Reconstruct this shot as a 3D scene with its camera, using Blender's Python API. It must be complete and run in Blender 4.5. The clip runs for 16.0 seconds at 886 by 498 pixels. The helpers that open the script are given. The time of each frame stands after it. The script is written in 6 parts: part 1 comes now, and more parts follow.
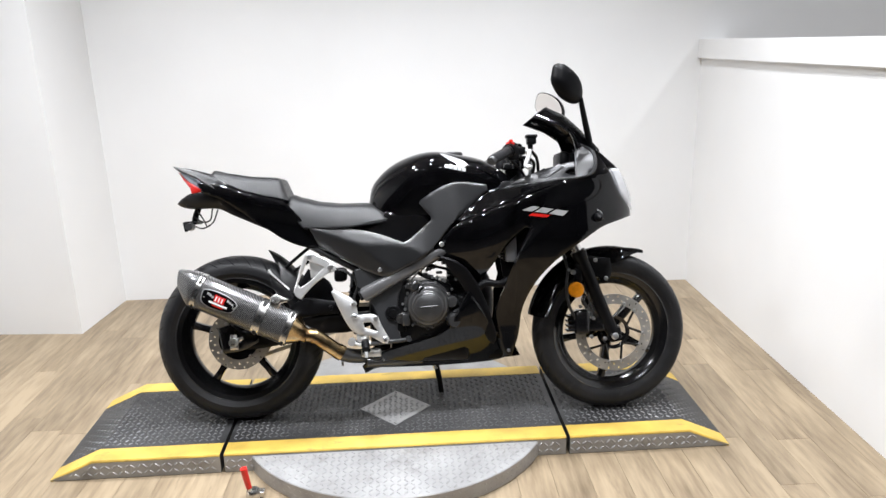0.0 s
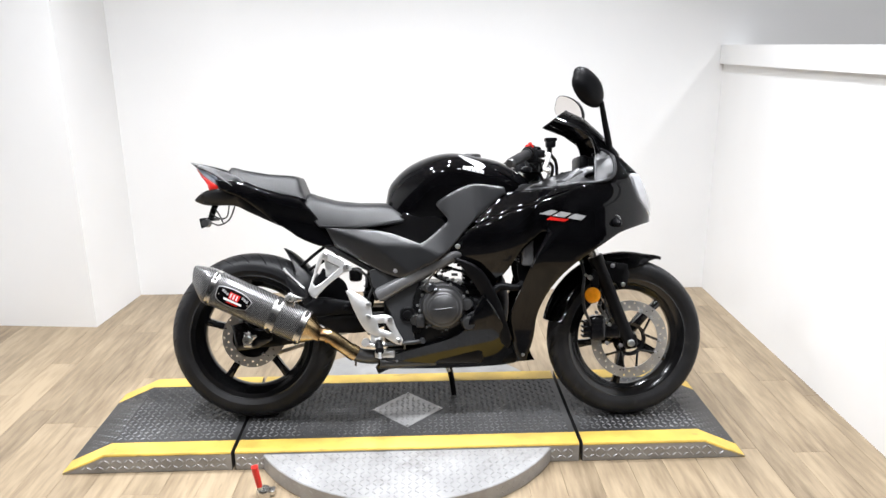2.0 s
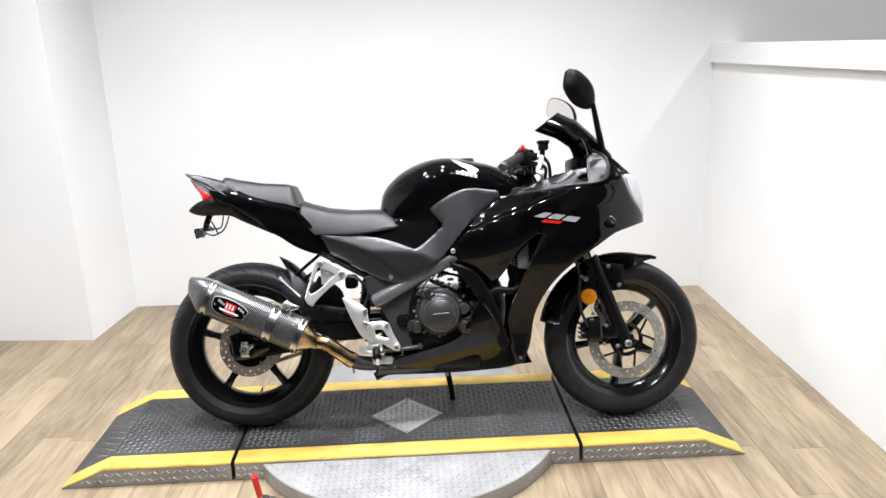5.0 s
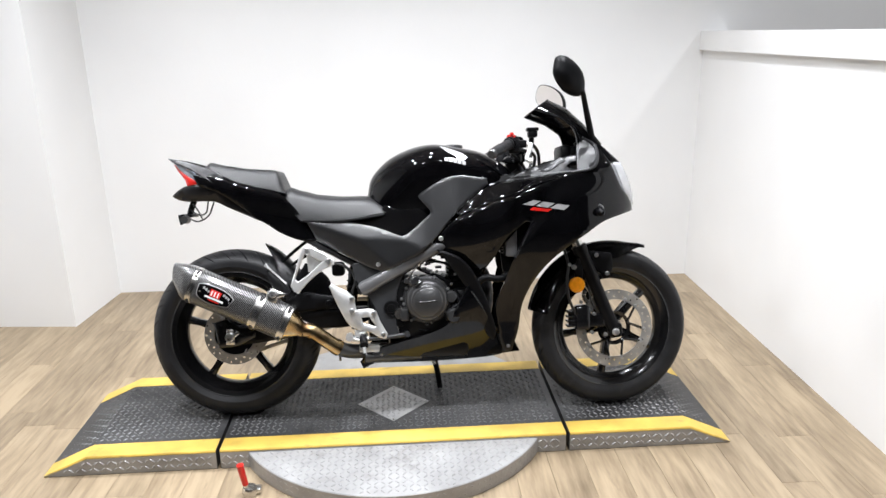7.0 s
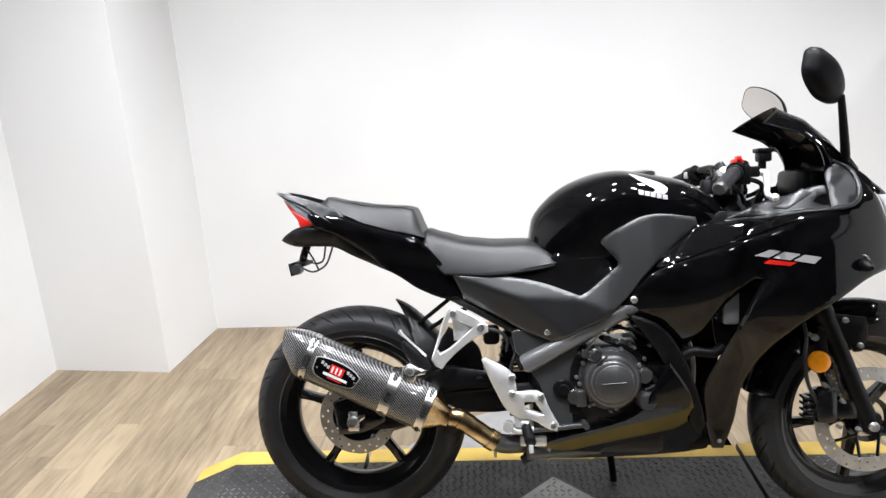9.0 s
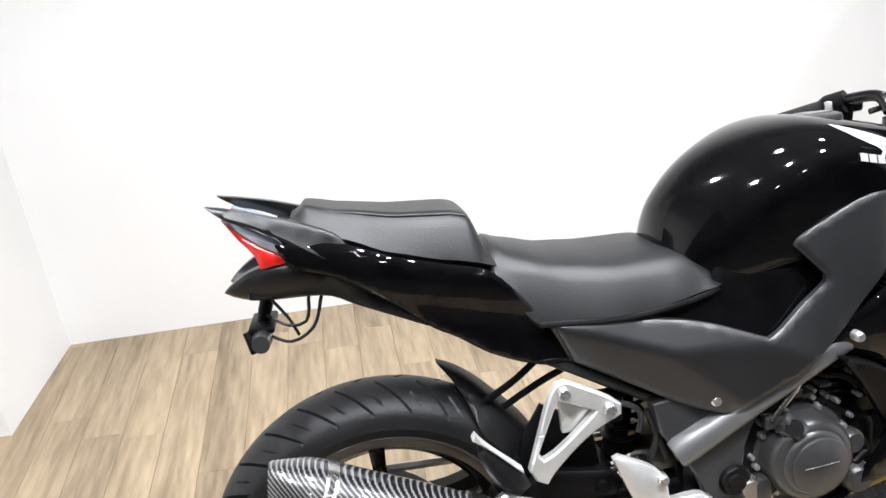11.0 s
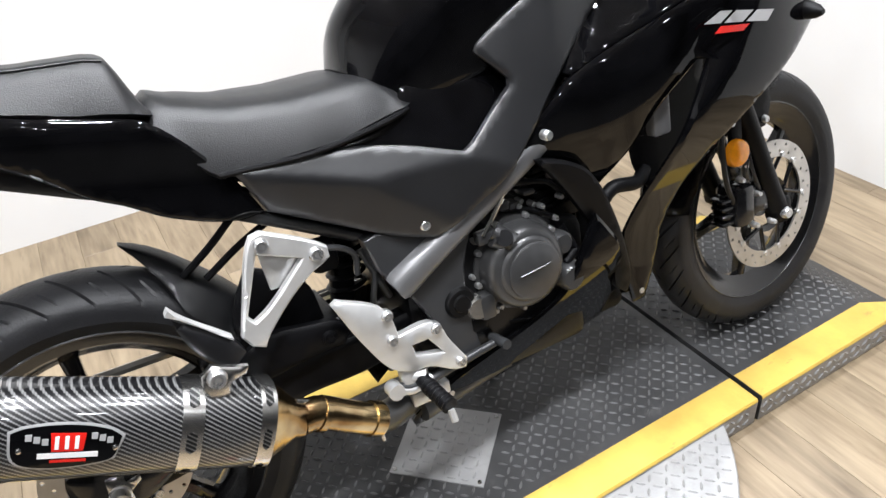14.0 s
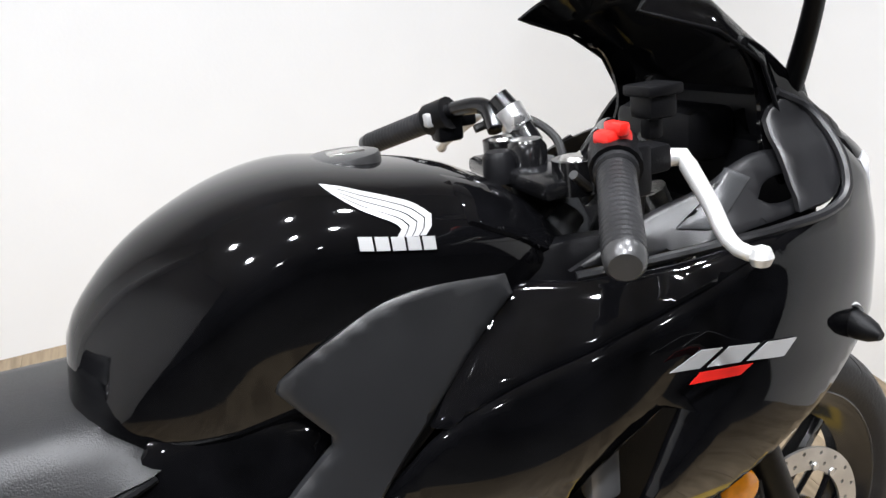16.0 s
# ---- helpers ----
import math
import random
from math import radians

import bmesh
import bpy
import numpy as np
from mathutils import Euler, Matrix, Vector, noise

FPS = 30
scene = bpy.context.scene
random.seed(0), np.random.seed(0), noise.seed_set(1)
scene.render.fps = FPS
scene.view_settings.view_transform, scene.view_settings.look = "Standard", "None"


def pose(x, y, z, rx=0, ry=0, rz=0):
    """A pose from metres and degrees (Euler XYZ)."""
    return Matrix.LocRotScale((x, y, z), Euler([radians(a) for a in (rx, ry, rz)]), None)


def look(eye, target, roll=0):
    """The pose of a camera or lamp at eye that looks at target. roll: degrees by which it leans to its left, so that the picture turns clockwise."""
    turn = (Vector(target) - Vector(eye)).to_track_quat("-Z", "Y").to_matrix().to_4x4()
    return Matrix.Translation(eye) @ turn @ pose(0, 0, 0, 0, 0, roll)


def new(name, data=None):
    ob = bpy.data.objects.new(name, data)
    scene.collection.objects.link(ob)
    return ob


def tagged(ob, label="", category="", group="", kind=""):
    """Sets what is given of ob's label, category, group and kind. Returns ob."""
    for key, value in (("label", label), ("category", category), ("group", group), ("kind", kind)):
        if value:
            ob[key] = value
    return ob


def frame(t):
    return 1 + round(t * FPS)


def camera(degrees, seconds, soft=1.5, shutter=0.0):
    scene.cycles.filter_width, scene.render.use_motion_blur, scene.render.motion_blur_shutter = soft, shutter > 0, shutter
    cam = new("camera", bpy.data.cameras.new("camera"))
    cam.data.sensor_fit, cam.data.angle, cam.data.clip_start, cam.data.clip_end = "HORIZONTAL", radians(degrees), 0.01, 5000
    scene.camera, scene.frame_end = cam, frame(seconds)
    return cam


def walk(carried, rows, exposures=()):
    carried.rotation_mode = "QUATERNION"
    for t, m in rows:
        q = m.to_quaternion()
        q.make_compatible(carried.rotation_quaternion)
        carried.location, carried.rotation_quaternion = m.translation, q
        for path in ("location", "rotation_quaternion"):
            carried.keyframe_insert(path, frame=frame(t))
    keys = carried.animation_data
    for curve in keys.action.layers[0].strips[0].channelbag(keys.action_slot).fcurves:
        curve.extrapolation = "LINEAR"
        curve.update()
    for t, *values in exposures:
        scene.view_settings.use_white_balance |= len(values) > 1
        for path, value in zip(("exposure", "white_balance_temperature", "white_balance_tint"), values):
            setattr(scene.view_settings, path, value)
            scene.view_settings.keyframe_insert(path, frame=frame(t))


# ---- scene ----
cam = camera(62.4, 16.0)
PATH = [
    (0, (-0.075, -2.556, 1.441), (0.0, -0.638, 0.879), -1.4),
    (0.5, (-0.075, -2.553, 1.44), (-0.011, -0.634, 0.879), -0.8),
    (1, (-0.084, -2.554, 1.44), (-0.042, -0.633, 0.885), -1.0),
    (1.5, (-0.085, -2.55, 1.441), (-0.047, -0.626, 0.899), -0.6),
    (2, (-0.086, -2.539, 1.44), (-0.046, -0.619, 0.881), -0.4),
    (2.5, (-0.09, -2.538, 1.431), (-0.069, -0.623, 0.854), -0.6),
    (3, (-0.079, -2.536, 1.434), (-0.06, -0.621, 0.858), -0.8),
    (3.5, (-0.079, -2.535, 1.438), (-0.048, -0.615, 0.88), -1.0),
    (4, (-0.078, -2.538, 1.441), (-0.028, -0.616, 0.892), -1.8),
    (6.5, (-0.084, -2.539, 1.445), (-0.022, -0.619, 0.891), -1.0),
    (7, (-0.085, -2.519, 1.443), (0.0, -0.609, 0.857), -1.1),
    (7.5, (-0.123, -2.488, 1.444), (-0.095, -0.581, 0.842), 0.1),
    (8, (-0.224, -2.404, 1.438), (-0.211, -0.49, 0.859), -3.2),
    (8.5, (-0.26, -2.186, 1.405), (-0.34, -0.265, 0.853), -3.8),
    (9, (-0.334, -1.868, 1.433), (-0.475, 0.039, 0.847), -3.0),
    (9.2, (-0.406, -1.751, 1.42), (-0.501, 0.166, 0.856), -2.9),
    (11.3, (-0.767, -0.907, 1.396), (-0.491, 0.821, 0.427), -4.0),
    (11.5, (-0.774, -0.923, 1.35), (-0.503, 0.77, 0.32), -3.8),
    (12, (-0.804, -0.922, 1.259), (-0.498, 0.612, 0.012), -1.3),
    (12.5, (-0.858, -0.938, 1.202), (-0.526, 0.437, -0.212), -4.5),
    (13, (-0.861, -0.924, 1.202), (-0.258, 0.488, -0.08), -3.0),
    (13.5, (-0.769, -0.934, 1.218), (-0.043, 0.483, 0.008), -3.8),
    (14, (-0.613, -0.946, 1.248), (0.138, 0.529, 0.124), -5.3),
    (14.5, (-0.458, -0.953, 1.267), (0.309, 0.568, 0.219), -2.6),
    (15, (-0.321, -0.911, 1.27), (0.371, 0.635, 0.207), -4.4),
    (15.5, (-0.162, -0.697, 1.286), (0.64, 0.795, 0.222), 0.7),
    (16, (-0.106, -0.56, 1.318), (0.546, 1.043, 0.316), -2.2),
]
walk(cam, [(t, look(eye, target, roll)) for t, eye, target, roll in PATH], [(0.0, 0.07), (1.0, 0.15), (2.5, 0.25), (4.0, 0.25), (6.5, 0.1), (8.0, 0.1), (9.0, 0.12), (11.5, 0.28), (12.5, 0.23), (13.5, 0.19), (14.5, 0.04), (15.5, -0.07), (16.0, 0.0)])

from mathutils import geometry

# ---- world and light ----
world = bpy.data.worlds.new("world")
scene.world = world
world.use_nodes = True
world.node_tree.nodes["Background"].inputs[0].default_value = (0.9, 0.95, 1.0, 1)
world.node_tree.nodes["Background"].inputs[1].default_value = 0.0

# ceiling downlights: (x, y, watts)
SPOTS = [(x, y, 22 if y > -1 else 16) for y, xs in ((0.35, (-1.35, -0.25, 0.8)), (-0.65, (-1.3, -0.35, 0.6)), (-2.4, (-0.9, 0.3))) for x in xs] + [(2.5, 0.4, 16)]
CEIL = 2.85


def downlight_lamp(x, y, watts):
    lamp = bpy.data.lights.new("downlight_lamp", "AREA")
    lamp.shape, lamp.size, lamp.energy, lamp.color, lamp.spread = "DISK", 0.15, watts, (0.922, 0.946, 1.0), radians(124)
    ob = new("downlight_lamp", lamp)
    ob.matrix_world = pose(x, y, CEIL - 0.035, 0, 0, 0)


for spot in SPOTS:
    downlight_lamp(*spot)


# ---- materials ----
def mat(name, colour, rough=0.5, metal=0.0, var=0.12, scale=8.0, bump=0.0, bump_scale=200.0, coat=0.0, spec=0.5, rvar=0.1, trans=0.0):
    """A surface with two scales of variation in colour and gloss, and a fine relief."""
    m = bpy.data.materials.new(name)
    m.use_nodes = True
    nt = m.node_tree
    b = nt.nodes["Principled BSDF"]
    b.inputs["Metallic"].default_value, b.inputs["Roughness"].default_value = metal, rough
    b.inputs["Coat Weight"].default_value, b.inputs["Coat Roughness"].default_value = coat, 0.03
    b.inputs["Specular IOR Level"].default_value = spec
    b.inputs["Transmission Weight"].default_value = trans
    tc = nt.nodes.new("ShaderNodeTexCoord")
    big, fine = nt.nodes.new("ShaderNodeTexNoise"), nt.nodes.new("ShaderNodeTexNoise")
    big.inputs["Scale"].default_value, fine.inputs["Scale"].default_value = scale, bump_scale
    big.inputs["Detail"].default_value = 5
    nt.links.new(tc.outputs["Object"], big.inputs["Vector"])
    nt.links.new(tc.outputs["Object"], fine.inputs["Vector"])
    ramp = nt.nodes.new("ShaderNodeValToRGB")
    ramp.color_ramp.elements[0].position, ramp.color_ramp.elements[1].position = 0.3, 0.7
    ramp.color_ramp.elements[0].color = (*[c * (1 - var) for c in colour], 1)
    ramp.color_ramp.elements[1].color = (*[min(1, c * (1 + var)) for c in colour], 1)
    nt.links.new(big.outputs["Fac"], ramp.inputs["Fac"])
    nt.links.new(ramp.outputs["Color"], b.inputs["Base Color"])
    mr = nt.nodes.new("ShaderNodeMapRange")
    mr.inputs["To Min"].default_value, mr.inputs["To Max"].default_value = max(0, rough - rvar * rough), min(1, rough + rvar * rough)
    nt.links.new(big.outputs["Fac"], mr.inputs["Value"])
    nt.links.new(mr.outputs["Result"], b.inputs["Roughness"])
    if bump:
        bp = nt.nodes.new("ShaderNodeBump")
        bp.inputs["Strength"].default_value, bp.inputs["Distance"].default_value = bump, 0.002
        nt.links.new(fine.outputs["Fac"], bp.inputs["Height"])
        nt.links.new(bp.outputs["Normal"], b.inputs["Normal"])
    return m


def specks(m, colour, scale, low, high, stretch=(1, 1, 1)):
    """Scuffs and dust with ragged edges, laid over a material's own colour."""
    nt = m.node_tree
    b = nt.nodes["Principled BSDF"]
    tc, mp = nt.nodes.new("ShaderNodeTexCoord"), nt.nodes.new("ShaderNodeMapping")
    mp.inputs["Scale"].default_value = stretch
    nt.links.new(tc.outputs["Object"], mp.inputs["Vector"])
    noise = nt.nodes.new("ShaderNodeTexNoise")
    noise.inputs["Scale"].default_value, noise.inputs["Detail"].default_value, noise.inputs["Roughness"].default_value = scale, 8, 0.7
    nt.links.new(mp.outputs[0], noise.inputs["Vector"])
    mr = nt.nodes.new("ShaderNodeMapRange")
    mr.inputs["From Min"].default_value, mr.inputs["From Max"].default_value = low, high
    nt.links.new(noise.outputs["Fac"], mr.inputs["Value"])
    mix = nt.nodes.new("ShaderNodeMix")
    mix.data_type = "RGBA"
    old = b.inputs["Base Color"].links[0].from_socket
    nt.links.new(mr.outputs["Result"], mix.inputs[0])
    nt.links.new(old, mix.inputs[6])
    mix.inputs[7].default_value = (*colour, 1)
    nt.links.new(mix.outputs[2], b.inputs["Base Color"])
    return m


def plank_material():
    """Light oak vinyl: grain along the plank, blotches, and a tone for each plank."""
    m = mat("oak_plank", (0.42, 0.31, 0.2), 0.42)
    nt = m.node_tree
    b = nt.nodes["Principled BSDF"]
    tc, mp = nt.nodes.new("ShaderNodeTexCoord"), nt.nodes.new("ShaderNodeMapping")
    info = nt.nodes.new("ShaderNodeObjectInfo")
    mul = nt.nodes.new("ShaderNodeVectorMath")
    mul.operation = "SCALE"
    mul.inputs[0].default_value = (7.0, 13.0, 5.0)
    nt.links.new(info.outputs["Random"], mul.inputs["Scale"])
    add = nt.nodes.new("ShaderNodeVectorMath")
    nt.links.new(tc.outputs["Object"], add.inputs[0])
    nt.links.new(mul.outputs[0], add.inputs[1])
    mp.inputs["Scale"].default_value = (1.0, 0.12, 1.0)
    nt.links.new(add.outputs[0], mp.inputs["Vector"])
    grain, blotch = nt.nodes.new("ShaderNodeTexNoise"), nt.nodes.new("ShaderNodeTexNoise")
    grain.inputs["Scale"].default_value, grain.inputs["Detail"].default_value = 55, 6
    blotch.inputs["Scale"].default_value, blotch.inputs["Detail"].default_value = 7, 4
    nt.links.new(mp.outputs[0], grain.inputs["Vector"])
    nt.links.new(mp.outputs[0], blotch.inputs["Vector"])
    ramp = nt.nodes.new("ShaderNodeValToRGB")
    ramp.color_ramp.elements[0].position, ramp.color_ramp.elements[0].color = 0.3, (0.125, 0.089, 0.053, 1)
    ramp.color_ramp.elements[1].position, ramp.color_ramp.elements[1].color = 0.62, (0.345, 0.268, 0.175, 1)
    mix = nt.nodes.new("ShaderNodeMix")
    mix.inputs[0].default_value = 0.45
    nt.links.new(blotch.outputs["Fac"], mix.inputs[2])
    nt.links.new(grain.outputs["Fac"], mix.inputs[3])
    nt.links.new(mix.outputs[0], ramp.inputs["Fac"])
    tone = nt.nodes.new("ShaderNodeHueSaturation")
    mr = nt.nodes.new("ShaderNodeMapRange")
    mr.inputs["To Min"].default_value, mr.inputs["To Max"].default_value = 0.92, 1.07
    nt.links.new(info.outputs["Random"], mr.inputs["Value"])
    nt.links.new(mr.outputs["Result"], tone.inputs["Value"])
    nt.links.new(ramp.outputs["Color"], tone.inputs["Color"])
    nt.links.new(tone.outputs["Color"], b.inputs["Base Color"])
    bp = nt.nodes.new("ShaderNodeBump")
    bp.inputs["Strength"].default_value, bp.inputs["Distance"].default_value = 0.25, 0.001
    nt.links.new(grain.outputs["Fac"], bp.inputs["Height"])
    nt.links.new(bp.outputs["Normal"], b.inputs["Normal"])
    return m


def carbon_material():
    """Clear-coated twill: slanted bright and dark tows that break up along the weave."""
    m = mat("carbon_twill", (0.02, 0.02, 0.022), 0.3, 0.0, coat=1.0)
    nt = m.node_tree
    b = nt.nodes["Principled BSDF"]
    tc, mp = nt.nodes.new("ShaderNodeTexCoord"), nt.nodes.new("ShaderNodeMapping")
    mp.inputs["Rotation"].default_value = (0, radians(38), 0)
    nt.links.new(tc.outputs["Object"], mp.inputs["Vector"])
    wave, cross = nt.nodes.new("ShaderNodeTexWave"), nt.nodes.new("ShaderNodeTexWave")
    wave.bands_direction, cross.bands_direction = "X", "Z"
    wave.inputs["Scale"].default_value, cross.inputs["Scale"].default_value = 60, 94
    wave.inputs["Distortion"].default_value, cross.inputs["Distortion"].default_value = 0.6, 0.4
    wave.inputs["Detail Scale"].default_value = 6
    nt.links.new(mp.outputs[0], wave.inputs["Vector"])
    nt.links.new(mp.outputs[0], cross.inputs["Vector"])
    mul = nt.nodes.new("ShaderNodeMath")
    mul.operation = "MULTIPLY_ADD"
    mul.inputs[1].default_value, mul.inputs[2].default_value = 0.35, 0.0
    nt.links.new(cross.outputs["Fac"], mul.inputs[0])
    sub = nt.nodes.new("ShaderNodeMath")
    sub.operation = "SUBTRACT"
    nt.links.new(wave.outputs["Fac"], sub.inputs[0])
    nt.links.new(mul.outputs[0], sub.inputs[1])
    ramp = nt.nodes.new("ShaderNodeValToRGB")
    ramp.color_ramp.elements[0].position, ramp.color_ramp.elements[0].color = 0.38, (0.007, 0.007, 0.008, 1)
    ramp.color_ramp.elements[1].position, ramp.color_ramp.elements[1].color = 0.72, (0.20, 0.198, 0.195, 1)
    nt.links.new(sub.outputs[0], ramp.inputs["Fac"])
    nt.links.new(ramp.outputs["Color"], b.inputs["Base Color"])
    b.inputs["Metallic"].default_value = 0.25
    return m


def titanium_material():
    """Heat-tinted pipe: straw to bronze along its length."""
    m = mat("heat_tinted_steel", (0.6, 0.42, 0.2), 0.22, 1.0)
    nt = m.node_tree
    b = nt.nodes["Principled BSDF"]
    tc, noise_t = nt.nodes.new("ShaderNodeTexCoord"), nt.nodes.new("ShaderNodeTexNoise")
    noise_t.inputs["Scale"].default_value, noise_t.inputs["Detail"].default_value = 16, 4
    nt.links.new(tc.outputs["Object"], noise_t.inputs["Vector"])
    ramp = nt.nodes.new("ShaderNodeValToRGB")
    ramp.color_ramp.elements[0].position, ramp.color_ramp.elements[0].color = 0.35, (0.22, 0.125, 0.055, 1)
    ramp.color_ramp.elements[1].position, ramp.color_ramp.elements[1].color = 0.62, (0.62, 0.47, 0.26, 1)
    nt.links.new(noise_t.outputs["Fac"], ramp.inputs["Fac"])
    nt.links.new(ramp.outputs["Color"], b.inputs["Base Color"])
    return m


PAINT_WHITE = mat("wall_paint", (0.80, 0.80, 0.795), 0.75, var=0.03, scale=1.3, bump=0.12, bump_scale=90)
PAINT_CEIL = mat("ceiling_paint", (0.45, 0.43, 0.40), 0.85, var=0.05, scale=1.0, bump=0.1, bump_scale=60)
# the hall's dimness is put into this dark grey
PAINT_HALL = mat("dim_hall_paint", (0.19, 0.187, 0.182), 0.8, var=0.1, scale=1.0)
HALL_FLOOR = mat("unseen_hall_floor", (0.045, 0.043, 0.041), 0.6, var=0.2, scale=3)
OAK = plank_material()
GLOSS = mat("gloss_black_paint", (0.0022, 0.0022, 0.0026), 0.05, coat=0.0, var=0.3, scale=30, rvar=0.2, spec=0.32)
GREY = mat("dark_grey_plastic", (0.0115, 0.0118, 0.0128), 0.35, var=0.12, scale=14, bump=0.14, bump_scale=900, spec=0.7)
SATIN = mat("satin_black_plastic", (0.009, 0.009, 0.010), 0.34, var=0.15, scale=16, bump=0.12, bump_scale=800, spec=0.4)
BLACK = mat("matte_black_plastic", (0.003, 0.003, 0.0036), 0.42, var=0.25, scale=20, bump=0.2, bump_scale=700, spec=0.14)
VINYL = mat("seat_vinyl", (0.0075, 0.0076, 0.0082), 0.40, var=0.15, scale=9, bump=0.3, bump_scale=600, spec=0.42)
RUBBER = mat("tyre_rubber", (0.011, 0.011, 0.012), 0.46, var=0.35, scale=14, bump=0.25, bump_scale=260, spec=0.28)
RIM = mat("black_painted_alloy", (0.005, 0.005, 0.0055), 0.16, 0.0, var=0.3, scale=20, spec=0.6)
# LIP: lighter than RIM, since the black rim's edge highlight is painted in
LIP = mat("black_rim_edge_highlight", (0.045, 0.045, 0.047), 0.2, 0.4, var=0.15, scale=30, spec=0.8)
ALU = mat("bare_cast_aluminium", (0.72, 0.72, 0.71), 0.42, 0.7, var=0.1, scale=25, bump=0.2, bump_scale=500)
BOLT = mat("zinc_plated_bolt", (0.70, 0.70, 0.70), 0.28, 0.9, var=0.12, scale=60)
STEEL = mat("bright_steel", (0.66, 0.65, 0.63), 0.25, 1.0, var=0.12, scale=30)
DISC = mat("brushed_disc_steel", (0.55, 0.53, 0.5), 0.36, 0.85, var=0.16, scale=18, bump=0.1, bump_scale=400)
# SPAR is the frame paint made lighter, with the spar's highlight in the colour
SPAR = mat("satin_grey_highlight", (0.16, 0.16, 0.163), 0.32, 0.4, var=0.12, scale=18, bump=0.1, bump_scale=500)
FRAME = mat("satin_grey_frame_paint", (0.042, 0.043, 0.045), 0.34, 0.25, var=0.15, scale=18, bump=0.12, bump_scale=500)
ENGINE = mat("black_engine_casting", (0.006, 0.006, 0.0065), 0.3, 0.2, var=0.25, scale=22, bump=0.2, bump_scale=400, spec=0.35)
# brighter engine metal: light caught by the covers is put into its grey
ENGINE_LIT = mat("satin_engine_lit", (0.075, 0.075, 0.076), 0.30, 0.6, var=0.2, scale=16, bump=0.1, bump_scale=400)
CARBON = carbon_material()
TITAN = titanium_material()
CLEAR = mat("clear_tail_lens", (0.40, 0.46, 0.55), 0.12, 0.2, var=0.15, scale=40, spec=0.8)
AMBER = mat("amber_reflector", (0.85, 0.30, 0.01), 0.2, var=0.12, scale=90, coat=0.6)
RED = mat("red_plastic", (0.62, 0.015, 0.01), 0.3, var=0.1, scale=30, coat=0.3)
WHITE = mat("white_decal", (0.78, 0.78, 0.77), 0.35, var=0.04)
SILVER = mat("silver_decal", (0.42, 0.42, 0.42), 0.35, 0.3, var=0.05)
MIRROR = mat("mirror_glass", (0.80, 0.76, 0.73), 0.05, 1.0, var=0.02)
LENS = mat("headlight_lens", (0.55, 0.56, 0.58), 0.08, 0.3, var=0.2, scale=12, coat=1.0)
SMOKE = mat("smoked_acrylic", (0.004, 0.004, 0.0045), 0.05, coat=0.0, var=0.2, spec=0.4)
TREAD_BLACK = mat("black_tread_plate", (0.034, 0.034, 0.0345), 0.48, 0.1, var=0.5, scale=5, bump=0.25, bump_scale=160)
# lighter than the deck: worn tops, plus their glints put into the colour
TREAD_LUG = mat("worn_glinting_tread_lug", (0.13, 0.13, 0.132), 0.36, 0.3, var=0.6, scale=9, bump=0.2, bump_scale=160)
TREAD_SILVER = mat("bare_tread_plate", (0.34, 0.338, 0.335), 0.44, 0.4, var=0.2, scale=7, bump=0.25, bump_scale=140)
YELLOW = mat("yellow_floor_paint", (0.57, 0.385, 0.075), 0.5, var=0.22, scale=9, bump=0.25, bump_scale=120)
WIRE = mat("black_cable", (0.01, 0.01, 0.01), 0.45)
specks(TREAD_BLACK, (0.09, 0.088, 0.085), 22, 0.56, 0.80)
specks(TREAD_LUG, (0.22, 0.215, 0.21), 30, 0.52, 0.72)
specks(TREAD_SILVER, (0.22, 0.215, 0.205), 9, 0.54, 0.75)
specks(YELLOW, (0.22, 0.17, 0.06), 26, 0.60, 0.74, (0.4, 1, 1))
specks(RUBBER, (0.035, 0.034, 0.033), 18, 0.58, 0.85)
specks(OAK, (0.12, 0.083, 0.05), 9, 0.60, 0.74, (1, 0.2, 1))
LAMP = bpy.data.materials.new("lamp_diffuser")
LAMP.use_nodes = True
LAMP.node_tree.nodes["Principled BSDF"].inputs["Emission Color"].default_value = (1, 0.97, 0.93, 1)
LAMP.node_tree.nodes["Principled BSDF"].inputs["Emission Strength"].default_value = 6

# ---- mesh helpers ----
BODY = {}


def obj(name, bm, material, smooth=True, angle=40):
    me = bpy.data.meshes.new(name)
    bmesh.ops.recalc_face_normals(bm, faces=bm.faces)
    if smooth:
        lim = radians(angle)
        for f in bm.faces:
            f.smooth = True
        for e in bm.edges:
            if len(e.link_faces) == 2 and e.calc_face_angle(0) > lim:
                e.smooth = False
    bm.to_mesh(me)
    bm.free()
    me.materials.append(material)
    return new(name, me)


def part(name, bm, material, parent, label="", smooth=True, angle=40):
    ob = obj(name, bm, material, smooth, angle)
    ob.parent = parent
    if parent == BODY.get("bike") and not name.endswith("_wheel"):
        ob.location = (-0.003, 0, 0.008)
    return tagged(ob, label)


def place(ob, where):
    ob.location = where
    return ob


def box(x0, y0, z0, x1, y1, z1, bevel=0.0, seg=2):
    bm = bmesh.new()
    bmesh.ops.create_cube(bm, size=1)
    for v in bm.verts:
        v.co = Vector((x0 + (v.co.x + 0.5) * (x1 - x0), y0 + (v.co.y + 0.5) * (y1 - y0), z0 + (v.co.z + 0.5) * (z1 - z0)))
    if bevel:
        bmesh.ops.bevel(bm, geom=bm.edges[:], offset=bevel, segments=seg, affect="EDGES", profile=0.5)
    return bm


